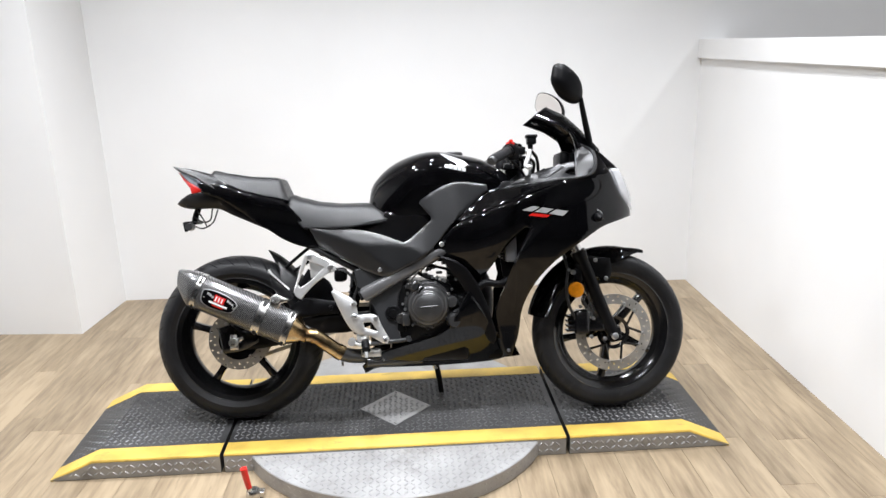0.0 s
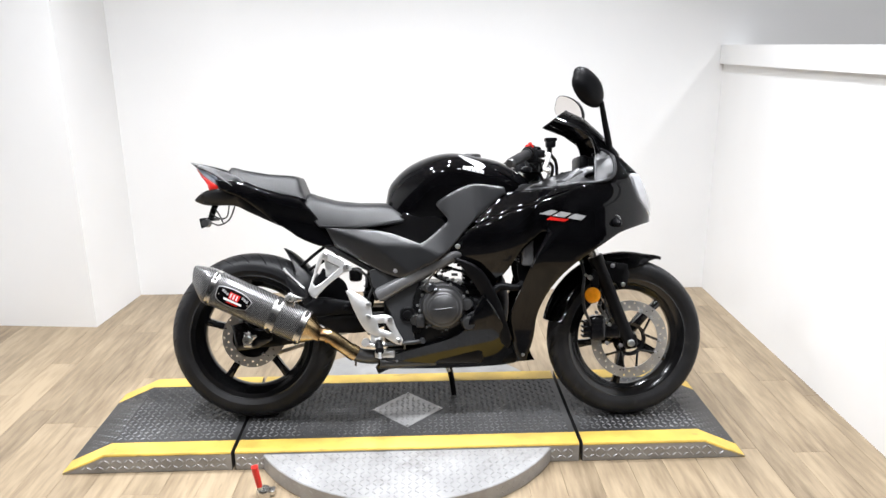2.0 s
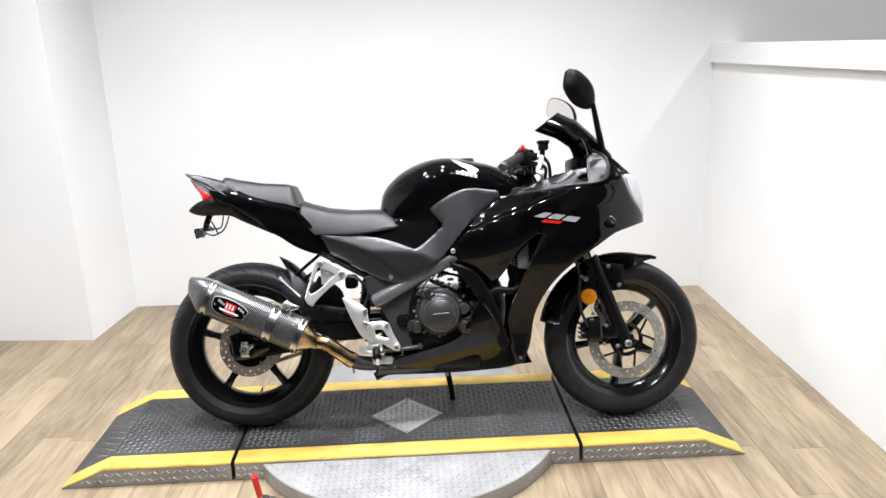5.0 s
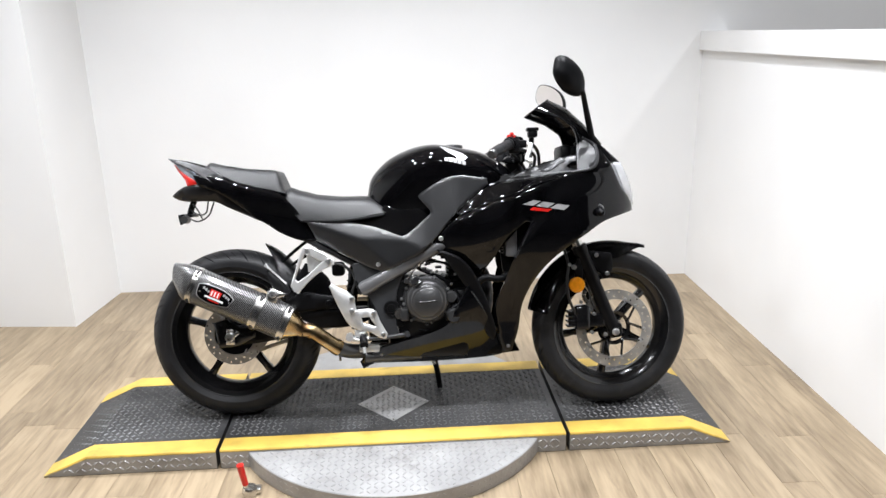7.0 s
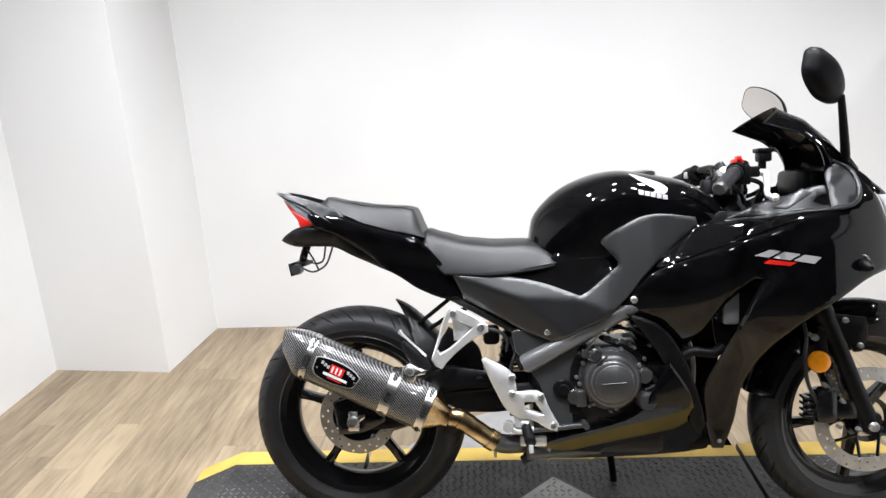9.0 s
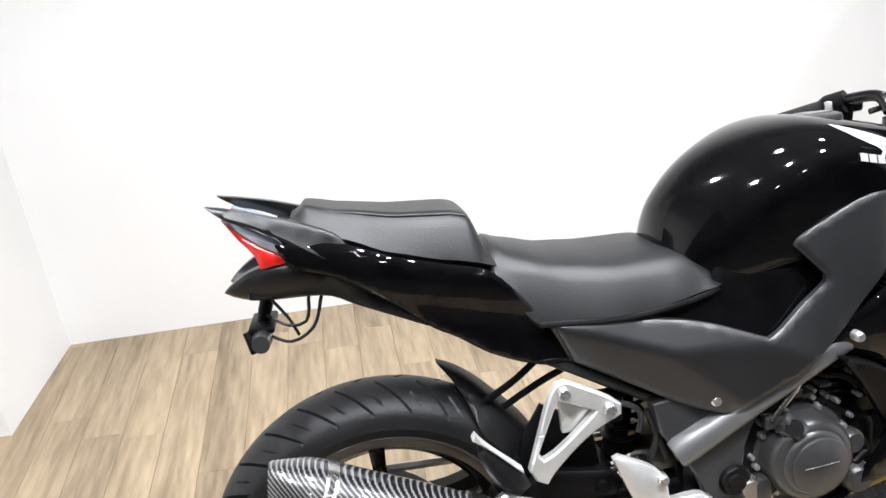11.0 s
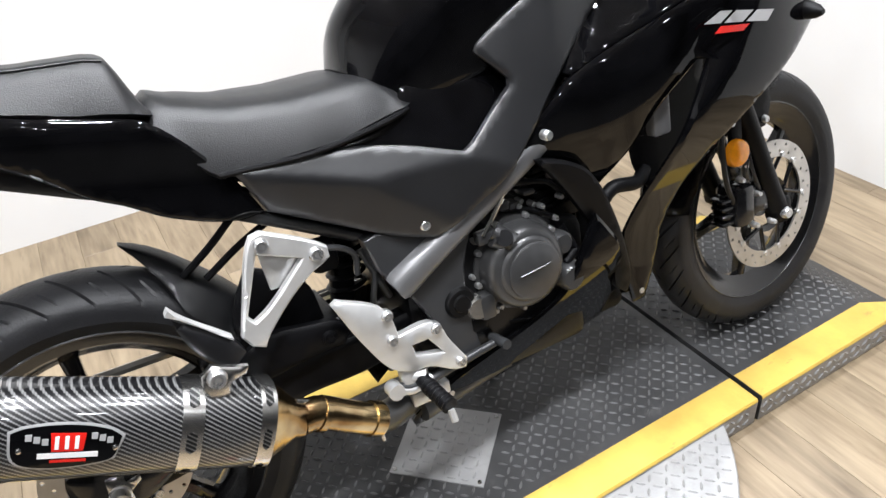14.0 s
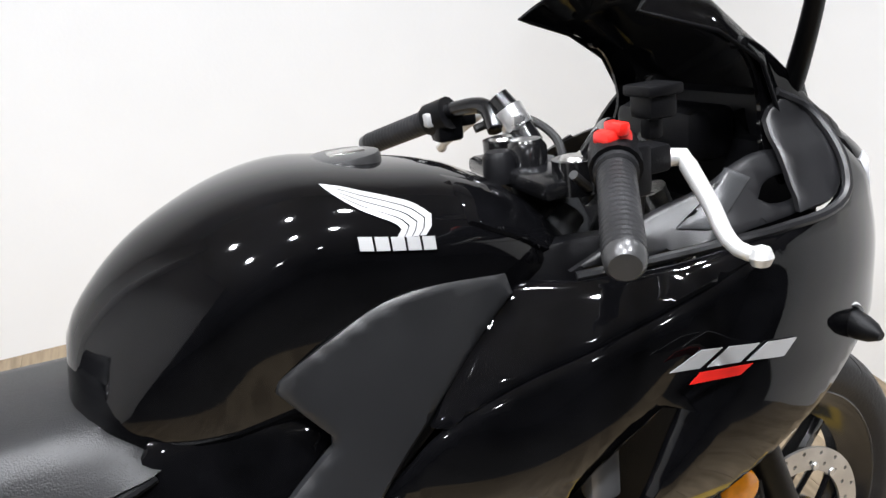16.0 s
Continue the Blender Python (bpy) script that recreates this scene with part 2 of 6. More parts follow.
def join(*bms):
    out = bmesh.new()
    for b in bms:
        me = bpy.data.meshes.new("tmp")
        b.to_mesh(me)
        b.free()
        out.from_mesh(me)
        bpy.data.meshes.remove(me)
    return out


def inside(x, y, poly):
    hit, j = False, len(poly) - 1
    for i in range(len(poly)):
        (xi, yi), (xj, yj) = poly[i], poly[j]
        if (yi > y) != (yj > y) and x < (xj - xi) * (y - yi) / (yj - yi) + xi:
            hit = not hit
        j = i
    return hit


def curve(pts, closed=True, step=0.012, sharp=45):
    """A smooth line through the points; corners sharper than the angle stay corners."""
    n, out = len(pts), []
    p = [Vector(q) for q in pts]

    def tangent(i, side):
        a, b, c = p[(i - 1) % n], p[i], p[(i + 1) % n]
        if not closed and (i == 0 or i == n - 1):
            return (c - b) if i == 0 else (b - a)
        d0, d1 = b - a, c - b
        if d0.length and d1.length and d0.angle(d1) > radians(sharp):
            return d1 if side > 0 else d0
        k = d1.length if side > 0 else d0.length
        return (d0.normalized() + d1.normalized()) * 0.5 * k

    for i in range(n if closed else n - 1):
        j = (i + 1) % n
        m0, m1, d = tangent(i, 1), tangent(j, -1), (p[j] - p[i]).length
        k = max(1, round(d / step))
        for s in range(k):
            t = s / k
            out.append(p[i] * (2 * t**3 - 3 * t**2 + 1) + m0 * (t**3 - 2 * t**2 + t) + p[j] * (3 * t**2 - 2 * t**3) + m1 * (t**3 - t**2))
    if not closed:
        out.append(p[-1])
    return out


def dist_line(q, loop):
    best = 9.0
    for i in range(len(loop)):
        a, b = loop[i], loop[(i + 1) % len(loop)]
        ab = b - a
        t = max(0, min(1, (q - a).dot(ab) / max(ab.length_squared, 1e-12)))
        best = min(best, (q - a - ab * t).length)
    return best


def panel(outline, width, side=1, thick=0.004, edge=0.004, grid=0.022, step=0.014, holes=(), sharp=45):
    """A moulded panel: an outline in the side view, bent to the half-width given at each place, with a rounded rim and a back."""
    loop = curve([Vector(q) for q in outline], True, step, sharp)
    rings = [loop] + [curve([Vector(q) for q in h], True, step * 0.7, sharp) for h in holes]
    pts, edges, kind = [], [], []
    for ring in rings:
        s = len(pts)
        pts += ring
        kind += [0] * len(ring)
        edges += [(s + i, s + (i + 1) % len(ring)) for i in range(len(ring))]
    polys = [[(q.x, q.y) for q in r] for r in rings]

    def ok(x, y):
        return inside(x, y, polys[0]) and not any(inside(x, y, h) for h in polys[1:])

    if edge:
        for ring in rings:
            for i in range(len(ring)):
                d = (ring[(i + 1) % len(ring)] - ring[i - 1])
                if d.length < 1e-9:
                    continue
                nrm = Vector((-d.y, d.x)).normalized() * edge
                for q in (ring[i] + nrm, ring[i] - nrm):
                    if ok(q.x, q.y) and min(dist_line(q, r) for r in rings) > edge * 0.8:
                        pts.append(q)
                        kind.append(1)
    xs, ys = [q.x for q in loop], [q.y for q in loop]
    nx, ny = int((max(xs) - min(xs)) / grid) + 1, int((max(ys) - min(ys)) / grid) + 1
    for i in range(nx + 1):
        for j in range(ny + 1):
            q = Vector((min(xs) + (i + 0.5 * (j % 2)) * grid, min(ys) + j * grid))
            if ok(q.x, q.y) and min(dist_line(q, r) for r in rings) > max(edge * 1.6, grid * 0.4):
                pts.append(q)
                kind.append(1)
    co, _, faces, orig, _, _ = geometry.delaunay_2d_cdt(pts, edges, [], 0, 1e-6)
    bm = bmesh.new()
    first = [o[0] if o else 0 for o in orig]
    front, back = [], []
    for i, q in enumerate(co):
        w = width(q.x, q.y)
        front.append(bm.verts.new((q.x, -side * (w - (edge * 0.8 if kind[first[i]] == 0 else 0)), q.y)))
        back.append(bm.verts.new((q.x, -side * (w - thick - edge), q.y)))
    used = {}
    for f in faces:
        a, b, c = (co[i] for i in f[:3])
        g = (a + b + c) / 3
        if not ok(g.x, g.y):
            continue
        bm.faces.new([front[i] for i in f])
        bm.faces.new([back[i] for i in reversed(f)])
        for k in range(len(f)):
            i, j = f[k], f[(k + 1) % len(f)]
            key = (min(i, j), max(i, j))
            used[key] = None if key in used else (i, j)
    for e in used.values():
        if e:
            i, j = e
            bm.faces.new([front[j], front[i], back[i], back[j]])
    bmesh.ops.delete(bm, geom=[v for v in bm.verts if not v.link_faces], context="VERTS")
    return bm


def plate(outline, w0, w1, holes=(), edge=0.0025, side=1, step=0.012, sharp=45, grid=0.05):
    """A cast plate of even thickness between two half-widths, w1 the outer."""
    a = panel(outline, lambda u, h: w1, side, (w1 - w0) - edge, edge, grid, step, holes, sharp)
    return a


def loft(rings, cap=True, closed=True):
    bm = bmesh.new()
    vs = [[bm.verts.new(q) for q in r] for r in rings]
    n = len(vs[0])
    for a, b in zip(vs, vs[1:]):
        for i in range(n if closed else n - 1):
            j = (i + 1) % n
            bm.faces.new((a[i], a[j], b[j], b[i]))
    if cap:
        bm.faces.new(vs[0][::-1])
        bm.faces.new(vs[-1])
    return bm


def tube(pts, radius, seg=10, step=0.012, smooth=True, cap=True):
    """A round bar or hose along a line; radius: a number, or a function of 0 to 1 along it."""
    line = curve([Vector(p) for p in pts], False, step, 80) if smooth else [Vector(p) for p in pts]
    rings, up = [], None
    for i, p in enumerate(line):
        d = (line[min(i + 1, len(line) - 1)] - line[max(i - 1, 0)]).normalized()
        if up is None:
            up = d.orthogonal().normalized()
        up = (up - d * up.dot(d)).normalized()
        sidev = d.cross(up)
        r = radius(i / max(1, len(line) - 1)) if callable(radius) else radius
        rings.append([p + (up * math.cos(a) + sidev * math.sin(a)) * r for a in (2 * math.pi * k / seg for k in range(seg))])
    return loft(rings, cap)


def lathe(profile, centre=(0, 0, 0), seg=48, closed=False, axis="Y"):
    """Turned about the crosswise axis: profile of (radius, along the axis)."""
    bm = bmesh.new()
    rings = []
    for k in range(seg):
        a = 2 * math.pi * k / seg
        rings.append([bm.verts.new((centre[0] + r * math.cos(a), centre[1] + y, centre[2] + r * math.sin(a))) for r, y in profile])
    n = len(profile)
    for k in range(seg):
        a, b = rings[k], rings[(k + 1) % seg]
        for i in range(n if closed else n - 1):
            j = (i + 1) % n
            if (a[i].co - b[i].co).length < 1e-9 and (a[j].co - b[j].co).length < 1e-9:
                continue
            bm.faces.new((a[i], a[j], b[j], b[i]))
    bmesh.ops.remove_doubles(bm, verts=bm.verts, dist=1e-6)
    return bm


def bolt(u, h, w, r=0.008, depth=0.006, side=1, base=0.012):
    """A flanged bolt whose head looks outward."""
    prof = [(0.0001, -depth), (r * 0.45, -depth), (r * 0.5, -depth * 0.6), (r * 0.55, -depth), (r * 0.85, -depth), (r, -depth * 0.7), (r, 0), (r * 1.15, 0.001), (r * 1.15, base), (0.0001, base)]
    return lathe([(q, y * side) for q, y in prof], (u, -side * w, h), 14)


def smoothstep(a, b, x):
    t = max(0.0, min(1.0, (x - a) / (b - a)))
    return t * t * (3 - 2 * t)


def lerp_table(table, x):
    if x <= table[0][0]:
        return table[0][1]
    for (a, va), (b, vb) in zip(table, table[1:]):
        if x <= b:
            t = (x - a) / (b - a)
            t = t * t * (3 - 2 * t) * 0.4 + t * 0.6
            return va + (vb - va) * t
    return table[-1][1]

def smooth_table(table, x):
    """Like lerp_table, but gliding through the rows without corners."""
    n = len(table)
    if x <= table[0][0]:
        return table[0][1]
    for i in range(n - 1):
        (x0, y0), (x1, y1) = table[i], table[i + 1]
        if x <= x1:
            m0 = (y1 - table[i - 1][1]) / (x1 - table[i - 1][0]) if i else (y1 - y0) / (x1 - x0)
            m1 = (table[i + 2][1] - y0) / (table[i + 2][0] - x0) if i + 2 < n else (y1 - y0) / (x1 - x0)
            d, t = x1 - x0, (x - x0) / (x1 - x0)
            return y0 * (2 * t**3 - 3 * t**2 + 1) + m0 * d * (t**3 - 2 * t**2 + t) + y1 * (3 * t**2 - 2 * t**3) + m1 * d * (t**3 - t**2)
    return table[-1][1]


# ---- the room ----
BACK, RIGHT, LEFT = 1.531, 1.532, -2.365
EAST, WEST, NEAR = 5.0, -6.0, -8.0
COL_X, COL_Y, BAY = -1.768, 1.036, -1.3
# where the oak stops and the added dark floor begins
EDGE = -1.15


def wall(name, x0, y0, z0, x1, y1, z1, label, material=PAINT_WHITE):
    return tagged(obj(name, box(x0, y0, z0, x1, y1, z1), material, False), label, "wall", kind="structure")


wall("wall_back", COL_X, BACK, 0, EAST, BACK + 0.15, CEIL, "plain white painted wall behind the motorcycle")
pier = loft([[(LEFT, COL_Y + 0.046, z), (COL_X - 0.043, COL_Y, z), (COL_X, BACK, z), (COL_X, BACK + 0.15, z), (LEFT, BACK + 0.15, z)] for z in (0, CEIL)])
tagged(obj("wall_pier", pier, PAINT_WHITE, False), "white painted pier that juts from the wall", "wall", kind="structure")
wall("wall_left", LEFT - 0.15, BAY, 0, LEFT, BACK + 0.15, CEIL, "plain white painted side wall")
# unseen walls added round the hall, dark so the bike reflects little
wall("wall_hall", WEST, BACK, 0, LEFT - 0.15, BACK + 0.15, CEIL, "unseen hall wall, dark grey to keep reflections dim", PAINT_HALL)
wall("wall_west", WEST - 0.15, NEAR, 0, WEST, BACK + 0.15, CEIL, "unseen hall wall, dark grey to keep reflections dim", PAINT_HALL)
wall("wall_east", EAST, NEAR, 0, EAST + 0.15, BACK + 0.15, CEIL, "unseen hall wall, dark grey to keep reflections dim", PAINT_HALL)
wall("wall_near", WEST - 0.15, NEAR - 0.15, 0, EAST + 0.15, NEAR, CEIL, "unseen hall wall, dark grey to keep reflections dim", PAINT_HALL)
tagged(obj("ceiling", box(WEST - 0.15, NEAR - 0.15, CEIL, EAST + 0.15, BACK + 0.15, CEIL + 0.12), PAINT_CEIL, False), "dull beige painted ceiling", "ceiling", kind="structure")


def leaning(y0, y1, reach, deep, z0, z1):
    """A length of the low partition, which runs a little askew: z0 and z1 give its lower and upper edge at a place."""
    rings = []
    for y in (y0, y1):
        x = RIGHT - (BACK - y) * 0.006
        rings.append([(x - reach, y, z0(y)), (x + deep, y, z0(y)), (x + deep, y, z1(y)), (x - reach, y, z1(y))])
    return loft(rings)


def cap_low(y):
    return 1.285 + (BACK - y) * 0.010


tagged(obj("wall_right", leaning(BAY, BACK, 0.0, 0.11, lambda y: 0.0, cap_low), PAINT_WHITE, False), "low white painted partition wall", "wall", kind="structure")
tagged(obj("trim_ledge", leaning(BAY - 0.02, BACK - 0.002, 0.02, 0.13, lambda y: cap_low(y) + 0.001, lambda y: cap_low(y) + 0.100), PAINT_WHITE, False), "white painted cap on the low partition", "ledge", kind="structure")
# unseen, added: a dark floor so the gloss paint reflects little there
tagged(obj("floor_hall", box(WEST - 0.15, NEAR - 0.15, -0.15, EAST + 0.15, EDGE, -0.002), HALL_FLOOR, False), "unseen dark floor added to keep the bike's reflections dark", "floor", kind="structure")
floor = tagged(obj("floor", box(WEST - 0.15, EDGE, -0.15, EAST + 0.15, BACK + 0.15, -0.004), OAK, False), "light oak vinyl plank floor", "floor", kind="structure")

# ---- ceiling lights ----
def downlight(x, y):
    top = new("ceiling_downlight")
    top.location = (x, y, CEIL)
    tagged(top, "round white recessed ceiling downlight, lit", "ceiling light", "ceiling downlights")
    part("trim_ring", lathe_z([(0.085, 0.0), (0.085, -0.012), (0.07, -0.02), (0.066, -0.016), (0.066, 0.0)]), PAINT_WHITE, top)
    part("diffuser", lathe_z([(0.0001, -0.006), (0.064, -0.006), (0.064, -0.002), (0.0001, -0.002)]), LAMP, top, "glowing diffuser")


def lathe_z(profile, centre=(0, 0, 0), seg=32):
    bm = lathe(profile, (0, 0, 0), seg)
    for v in bm.verts:
        v.co = Vector((v.co.x + centre[0], v.co.z + centre[1], v.co.y + centre[2]))
    return bm


for x, y, _ in SPOTS:
    downlight(x, y)

# ---- the display platform: a turntable base with a tread-plate deck in three sections ----
PZ = 0.070
platform = new("display_platform")
platform.matrix_world = pose(-0.168, -0.003, 0, 0, 0, 0.75)
tagged(platform, "low black tread-plate motorcycle platform with yellow edge stripes", "platform")
HALF, SEAM, FLAT, TIP = 0.290, 0.604, 1.042, 1.192
LUG = 0.003


def deck_height(x):
    a = abs(x)
    return PZ if a <= FLAT else PZ * max(0.06, (TIP - a) / (TIP - FLAT))


def deck(x0, x1):
    """A hollow-looking deck section with sloping end and slightly rounded rims."""
    xs = [x0] + [s * FLAT for s in (-1, 1) if x0 < s * FLAT < x1] + [x1]
    rings = []
    for x in xs:
        z, r = deck_height(x), 0.003
        rings.append([(x, -HALF, 0.001), (x, -HALF, z - r), (x, -HALF + r, z), (x, HALF - r, z), (x, HALF, z - r), (x, HALF, 0.001)])
    return loft(rings)


def lug(bm, x, y, z, ang, length=0.012, wide=0.0035, high=LUG, nrm=None):
    """One raised lozenge of the tread plate."""
    ca, sa = math.cos(ang), math.sin(ang)
    nrm = nrm or Vector((0, 0, 1))
    t = Vector((ca, sa, 0)) if abs(nrm.z) > 0.5 else Vector((ca, 0, sa))
    b = nrm.cross(t)
    p = Vector((x, y, z))
    base = [p + t * length, p + t * length * 0.4 + b * wide, p - t * length * 0.4 + b * wide, p - t * length, p - t * length * 0.4 - b * wide, p + t * length * 0.4 - b * wide]
    v = [bm.verts.new(q) for q in base]
    u = [bm.verts.new(p + t * length * 0.5 + nrm * high), bm.verts.new(p - t * length * 0.5 + nrm * high)]
    for f in ((v[0], v[1], u[0]), (v[1], v[2], u[1], u[0]), (v[2], v[3], u[1]), (v[3], v[4], u[1]), (v[4], v[5], u[0], u[1]), (v[5], v[0], u[0])):
        bm.faces.new(f)


def lugs_top(x0, x1, y0, y1, z, keep, pitch=0.0205):
    bm = bmesh.new()
    for i in range(int((x1 - x0) / pitch) + 1):
        for j in range(int((y1 - y0) / pitch) + 1):
            x, y = x0 + i * pitch, y0 + j * pitch
            if keep(x, y):
                lug(bm, x, y, z(x), radians(45 if (i + j) % 2 else -45), pitch * 0.49, pitch * 0.135)
    return bm


def lugs_side(x0, x1, y, top, outward=-1, pitch=0.021):
    bm = bmesh.new()
    for i in range(int((x1 - x0) / pitch) + 1):
        for j in range(2):
            x = x0 + (i + 0.5) * pitch
            z = 0.02 + j * 0.024
            if z + 0.012 < top(x) and x < x1 - 0.01:
                lug(bm, x, y, z, radians(40 if (i + j) % 2 else -40), 0.0105, 0.0032, 0.0034, Vector((0, outward, 0)))
    return bm


STRIPE = 0.076
for k, (x0, x1) in enumerate(((-TIP, -SEAM - 0.006), (-SEAM + 0.006, SEAM - 0.006), (SEAM + 0.006, TIP))):
    section = part("deck_section", deck(x0, x1), TREAD_BLACK, platform, "black diamond tread plate deck", True, 20)
    def clear(x, y, a=x0, b=x1):
        if not (a + 0.012 < x < b - 0.012 and abs(y) < HALF - STRIPE - 0.008):
            return False
        return abs(x) + abs(y + 0.017) > 0.15
    tagged(part("tread_pattern", lugs_top(x0, x1, -HALF, HALF, lambda x: deck_height(x) - 0.0001, clear), TREAD_LUG, section, "raised tread lozenges", False), kind="stuff")
    for s in (-1, 1):
        rings = []
        xs = [x0 + 0.001] + [q * FLAT for q in (-1, 1) if x0 < q * FLAT < x1] + [x1 - 0.001]
        for x in xs:
            z = deck_height(x) + 0.0012
            rings.append([(x, s * (HALF - STRIPE), z - 0.002), (x, s * (HALF - STRIPE), z), (x, s * (HALF - 0.002), z), (x, s * (HALF + 0.0012), z - 0.005), (x, s * (HALF + 0.0012), z - 0.008), (x, s * (HALF - 0.01), z - 0.006)])
        part("edge_stripe", loft(rings), YELLOW, section, "yellow painted edge stripe", True, 30)
        skirt = []
        for x in xs:
            z = max(0.004, deck_height(x) - 0.008)
            skirt.append([(x, s * HALF, 0.002), (x, s * (HALF + 0.0012), 0.002), (x, s * (HALF + 0.0012), z), (x, s * HALF, z)])
        rim = part("side_plate", loft(skirt), TREAD_SILVER, section, "bare metal tread-plate side", True, 20)
        tagged(part("side_pattern", lugs_side(x0, x1, s * (HALF + 0.001), deck_height, s), TREAD_SILVER, section, "", False), kind="stuff")

# centre inspection plate, a square turned by an eighth
lozenge = bmesh.new()
quad = [(-0.136, 0.0), (0, -0.136), (0.136, 0.0), (0, 0.136)]
low = [lozenge.verts.new((x, y, PZ - 0.001)) for x, y in quad]
high = [lozenge.verts.new((x * 0.992, y * 0.992, PZ + 0.002)) for x, y in quad]
for i in range(4):
    lozenge.faces.new((low[i], low[(i + 1) % 4], high[(i + 1) % 4], high[i]))
lozenge.faces.new(high)
hatch = place(part("centre_plate", lozenge, TREAD_SILVER, platform, "square bare tread-plate hatch set on edge", False), (-0.005, -0.017, 0))
tagged(part("hatch_pattern", lugs_top(-0.1225, 0.13, -0.1225, 0.13, lambda x: PZ + 0.0019, lambda x, y: abs(x) + abs(y) < 0.122), TREAD_SILVER, hatch, "", False), kind="stuff")
for x, y in ((-0.122, 0), (0.122, 0), (0, -0.122), (0, 0.122)):
    part("screw", lathe_z([(0.0001, 0.003), (0.004, 0.003), (0.005, 0.001), (0.005, 0)], (x, y, PZ + 0.002), 10), STEEL, hatch)

# turntable disc under the deck
RAD, DZ = 0.578, 0.058
disc_c = (-0.002, 0.0)
bm = lathe_z([(0.0001, DZ), (RAD - 0.003, DZ), (RAD, DZ - 0.003), (RAD, 0.002), (RAD - 0.02, 0.002), (0.0001, 0.002)], (*disc_c, 0), 120)
turntable = part("turntable", bm, TREAD_SILVER, platform, "round bare metal tread-plate turntable base", True, 30)
def disc_keep(x, y):
    return y < -HALF - 0.008 and math.hypot(x - disc_c[0], y - disc_c[1]) < RAD - 0.012
tagged(part("turntable_pattern", lugs_top(-RAD, RAD, -RAD - 0.02, -HALF, lambda x: DZ - 0.0001, disc_keep, 0.0225), TREAD_SILVER, turntable, "", False), kind="stuff")
rim_lugs = bmesh.new()
for k in range(150):
    a = 2 * math.pi * k / 150
    for j in range(2):
        c = Vector((math.cos(a), math.sin(a), 0))
        if c.y * RAD + disc_c[1] < -HALF - 0.01:
            p = c * (RAD - 0.0002) + Vector((*disc_c, 0.018 + 0.022 * j))
            t = Vector((-c.y, c.x, 0)) * 0.8 + Vector((0, 0, 0.6 if (k + j) % 2 else -0.6))
            t.normalize()
            b = c.cross(t)
            v = [rim_lugs.verts.new(q) for q in (p + t * 0.01, p + b * 0.003, p - t * 0.01, p - b * 0.003)]
            top = rim_lugs.verts.new(p + c * 0.0018)
            for i in range(4):
                rim_lugs.faces.new((v[i], v[(i + 1) % 4], top))
tagged(part("rim_pattern", rim_lugs, TREAD_SILVER, turntable, "", False), kind="stuff")

# locking lever at the disc's rim
lever = part("locking_lever", join(tube([(-0.50, -0.41, 0.012), (-0.50, -0.43, 0.022), (-0.505, -0.432, 0.045)], 0.008, 10), lathe_z([(0.0001, 0.03), (0.02, 0.03), (0.024, 0.022), (0.024, 0.002), (0.0001, 0.002)], (-0.495, -0.425, 0), 20),
    box(-0.52, -0.43, 0.004, -0.46, -0.40, 0.02, 0.003)), STEEL, platform, "bare steel locking pin")
part("lever_grip", tube([(-0.505, -0.432, 0.042), (-0.512, -0.432, 0.085), (-0.516, -0.432, 0.115)], lambda s: 0.0095 + 0.002 * s, 14), RED, lever, "red rubber grip")
lever.location = (0.024, -0.022, 0)

# ---- the motorcycle: x ahead, y to its left, z up, leaning on its side stand ----
motorcycle = new("motorcycle")
motorcycle.matrix_world = pose(-0.046, -0.0614, 0.070, -12.85, 0, -1.05)
BODY["bike"] = motorcycle
tagged(motorcycle, "black sport motorcycle leaning on its side stand on the platform", "motorcycle")
RW, RR = Vector((-0.690, 0, 0.307)), 0.307
FW, FR = Vector((0.687, 0, 0.292)), 0.292


# wheels
def tyre(radius, half, bead, bead_half, lean):
    """A tyre with slanted rain grooves cut into its crown and raised lines on its wall."""
    n, seg = 44, 560
    bm = bmesh.new()
    rings = []
    prof = []
    for i in range(n + 1):
        s = -1 + 2 * i / n
        a = abs(s)
        if a < 0.62:
            ang = a / 0.62 * radians(62)
            r = radius - half * 0.92 * (1 - math.cos(ang))
            y = half * math.sin(ang) / math.sin(radians(66)) * 0.985
        else:
            k = (a - 0.62) / 0.38
            r0 = radius - half * 0.92 * (1 - math.cos(radians(62)))
            r = r0 + (bead - r0) * k
            y = half * (0.952 + 0.09 * math.sin(k * 2.1)) * (1 - k) + bead_half * k + half * 0.06 * math.sin(math.pi * k)
        prof.append((r, y * (1 if s > 0 else -1), s))
    for k in range(seg):
        ring = []
        for r, y, s in prof:
            q = abs(s)
            a = 2 * math.pi * (k / seg - min(q, 0.6) * 1.6 * lean / 28)
            cut, kk = 0.0, (k + (10 if s > 0 else 0)) % 20
            if kk == 0 and 0.05 < q < 0.61:
                cut = 0.0075 * min(1, (0.64 - q) * 9, (q - 0.02) * 14)
            elif kk == 11 and 0.28 < q < 0.5:
                cut = 0.0035
            elif 0.8 < q < 0.83 or 0.93 < q < 0.95:
                cut = -0.0012
            ring.append(bm.verts.new(((r - cut) * math.cos(a), y * (1 if cut >= 0 else 1.02), (r - cut) * math.sin(a))))
        rings.append(ring)
    for k in range(seg):
        a, b = rings[k], rings[(k + 1) % seg]
        for i in range(n):
            bm.faces.new((a[i], a[i + 1], b[i + 1], b[i]))
    return bm


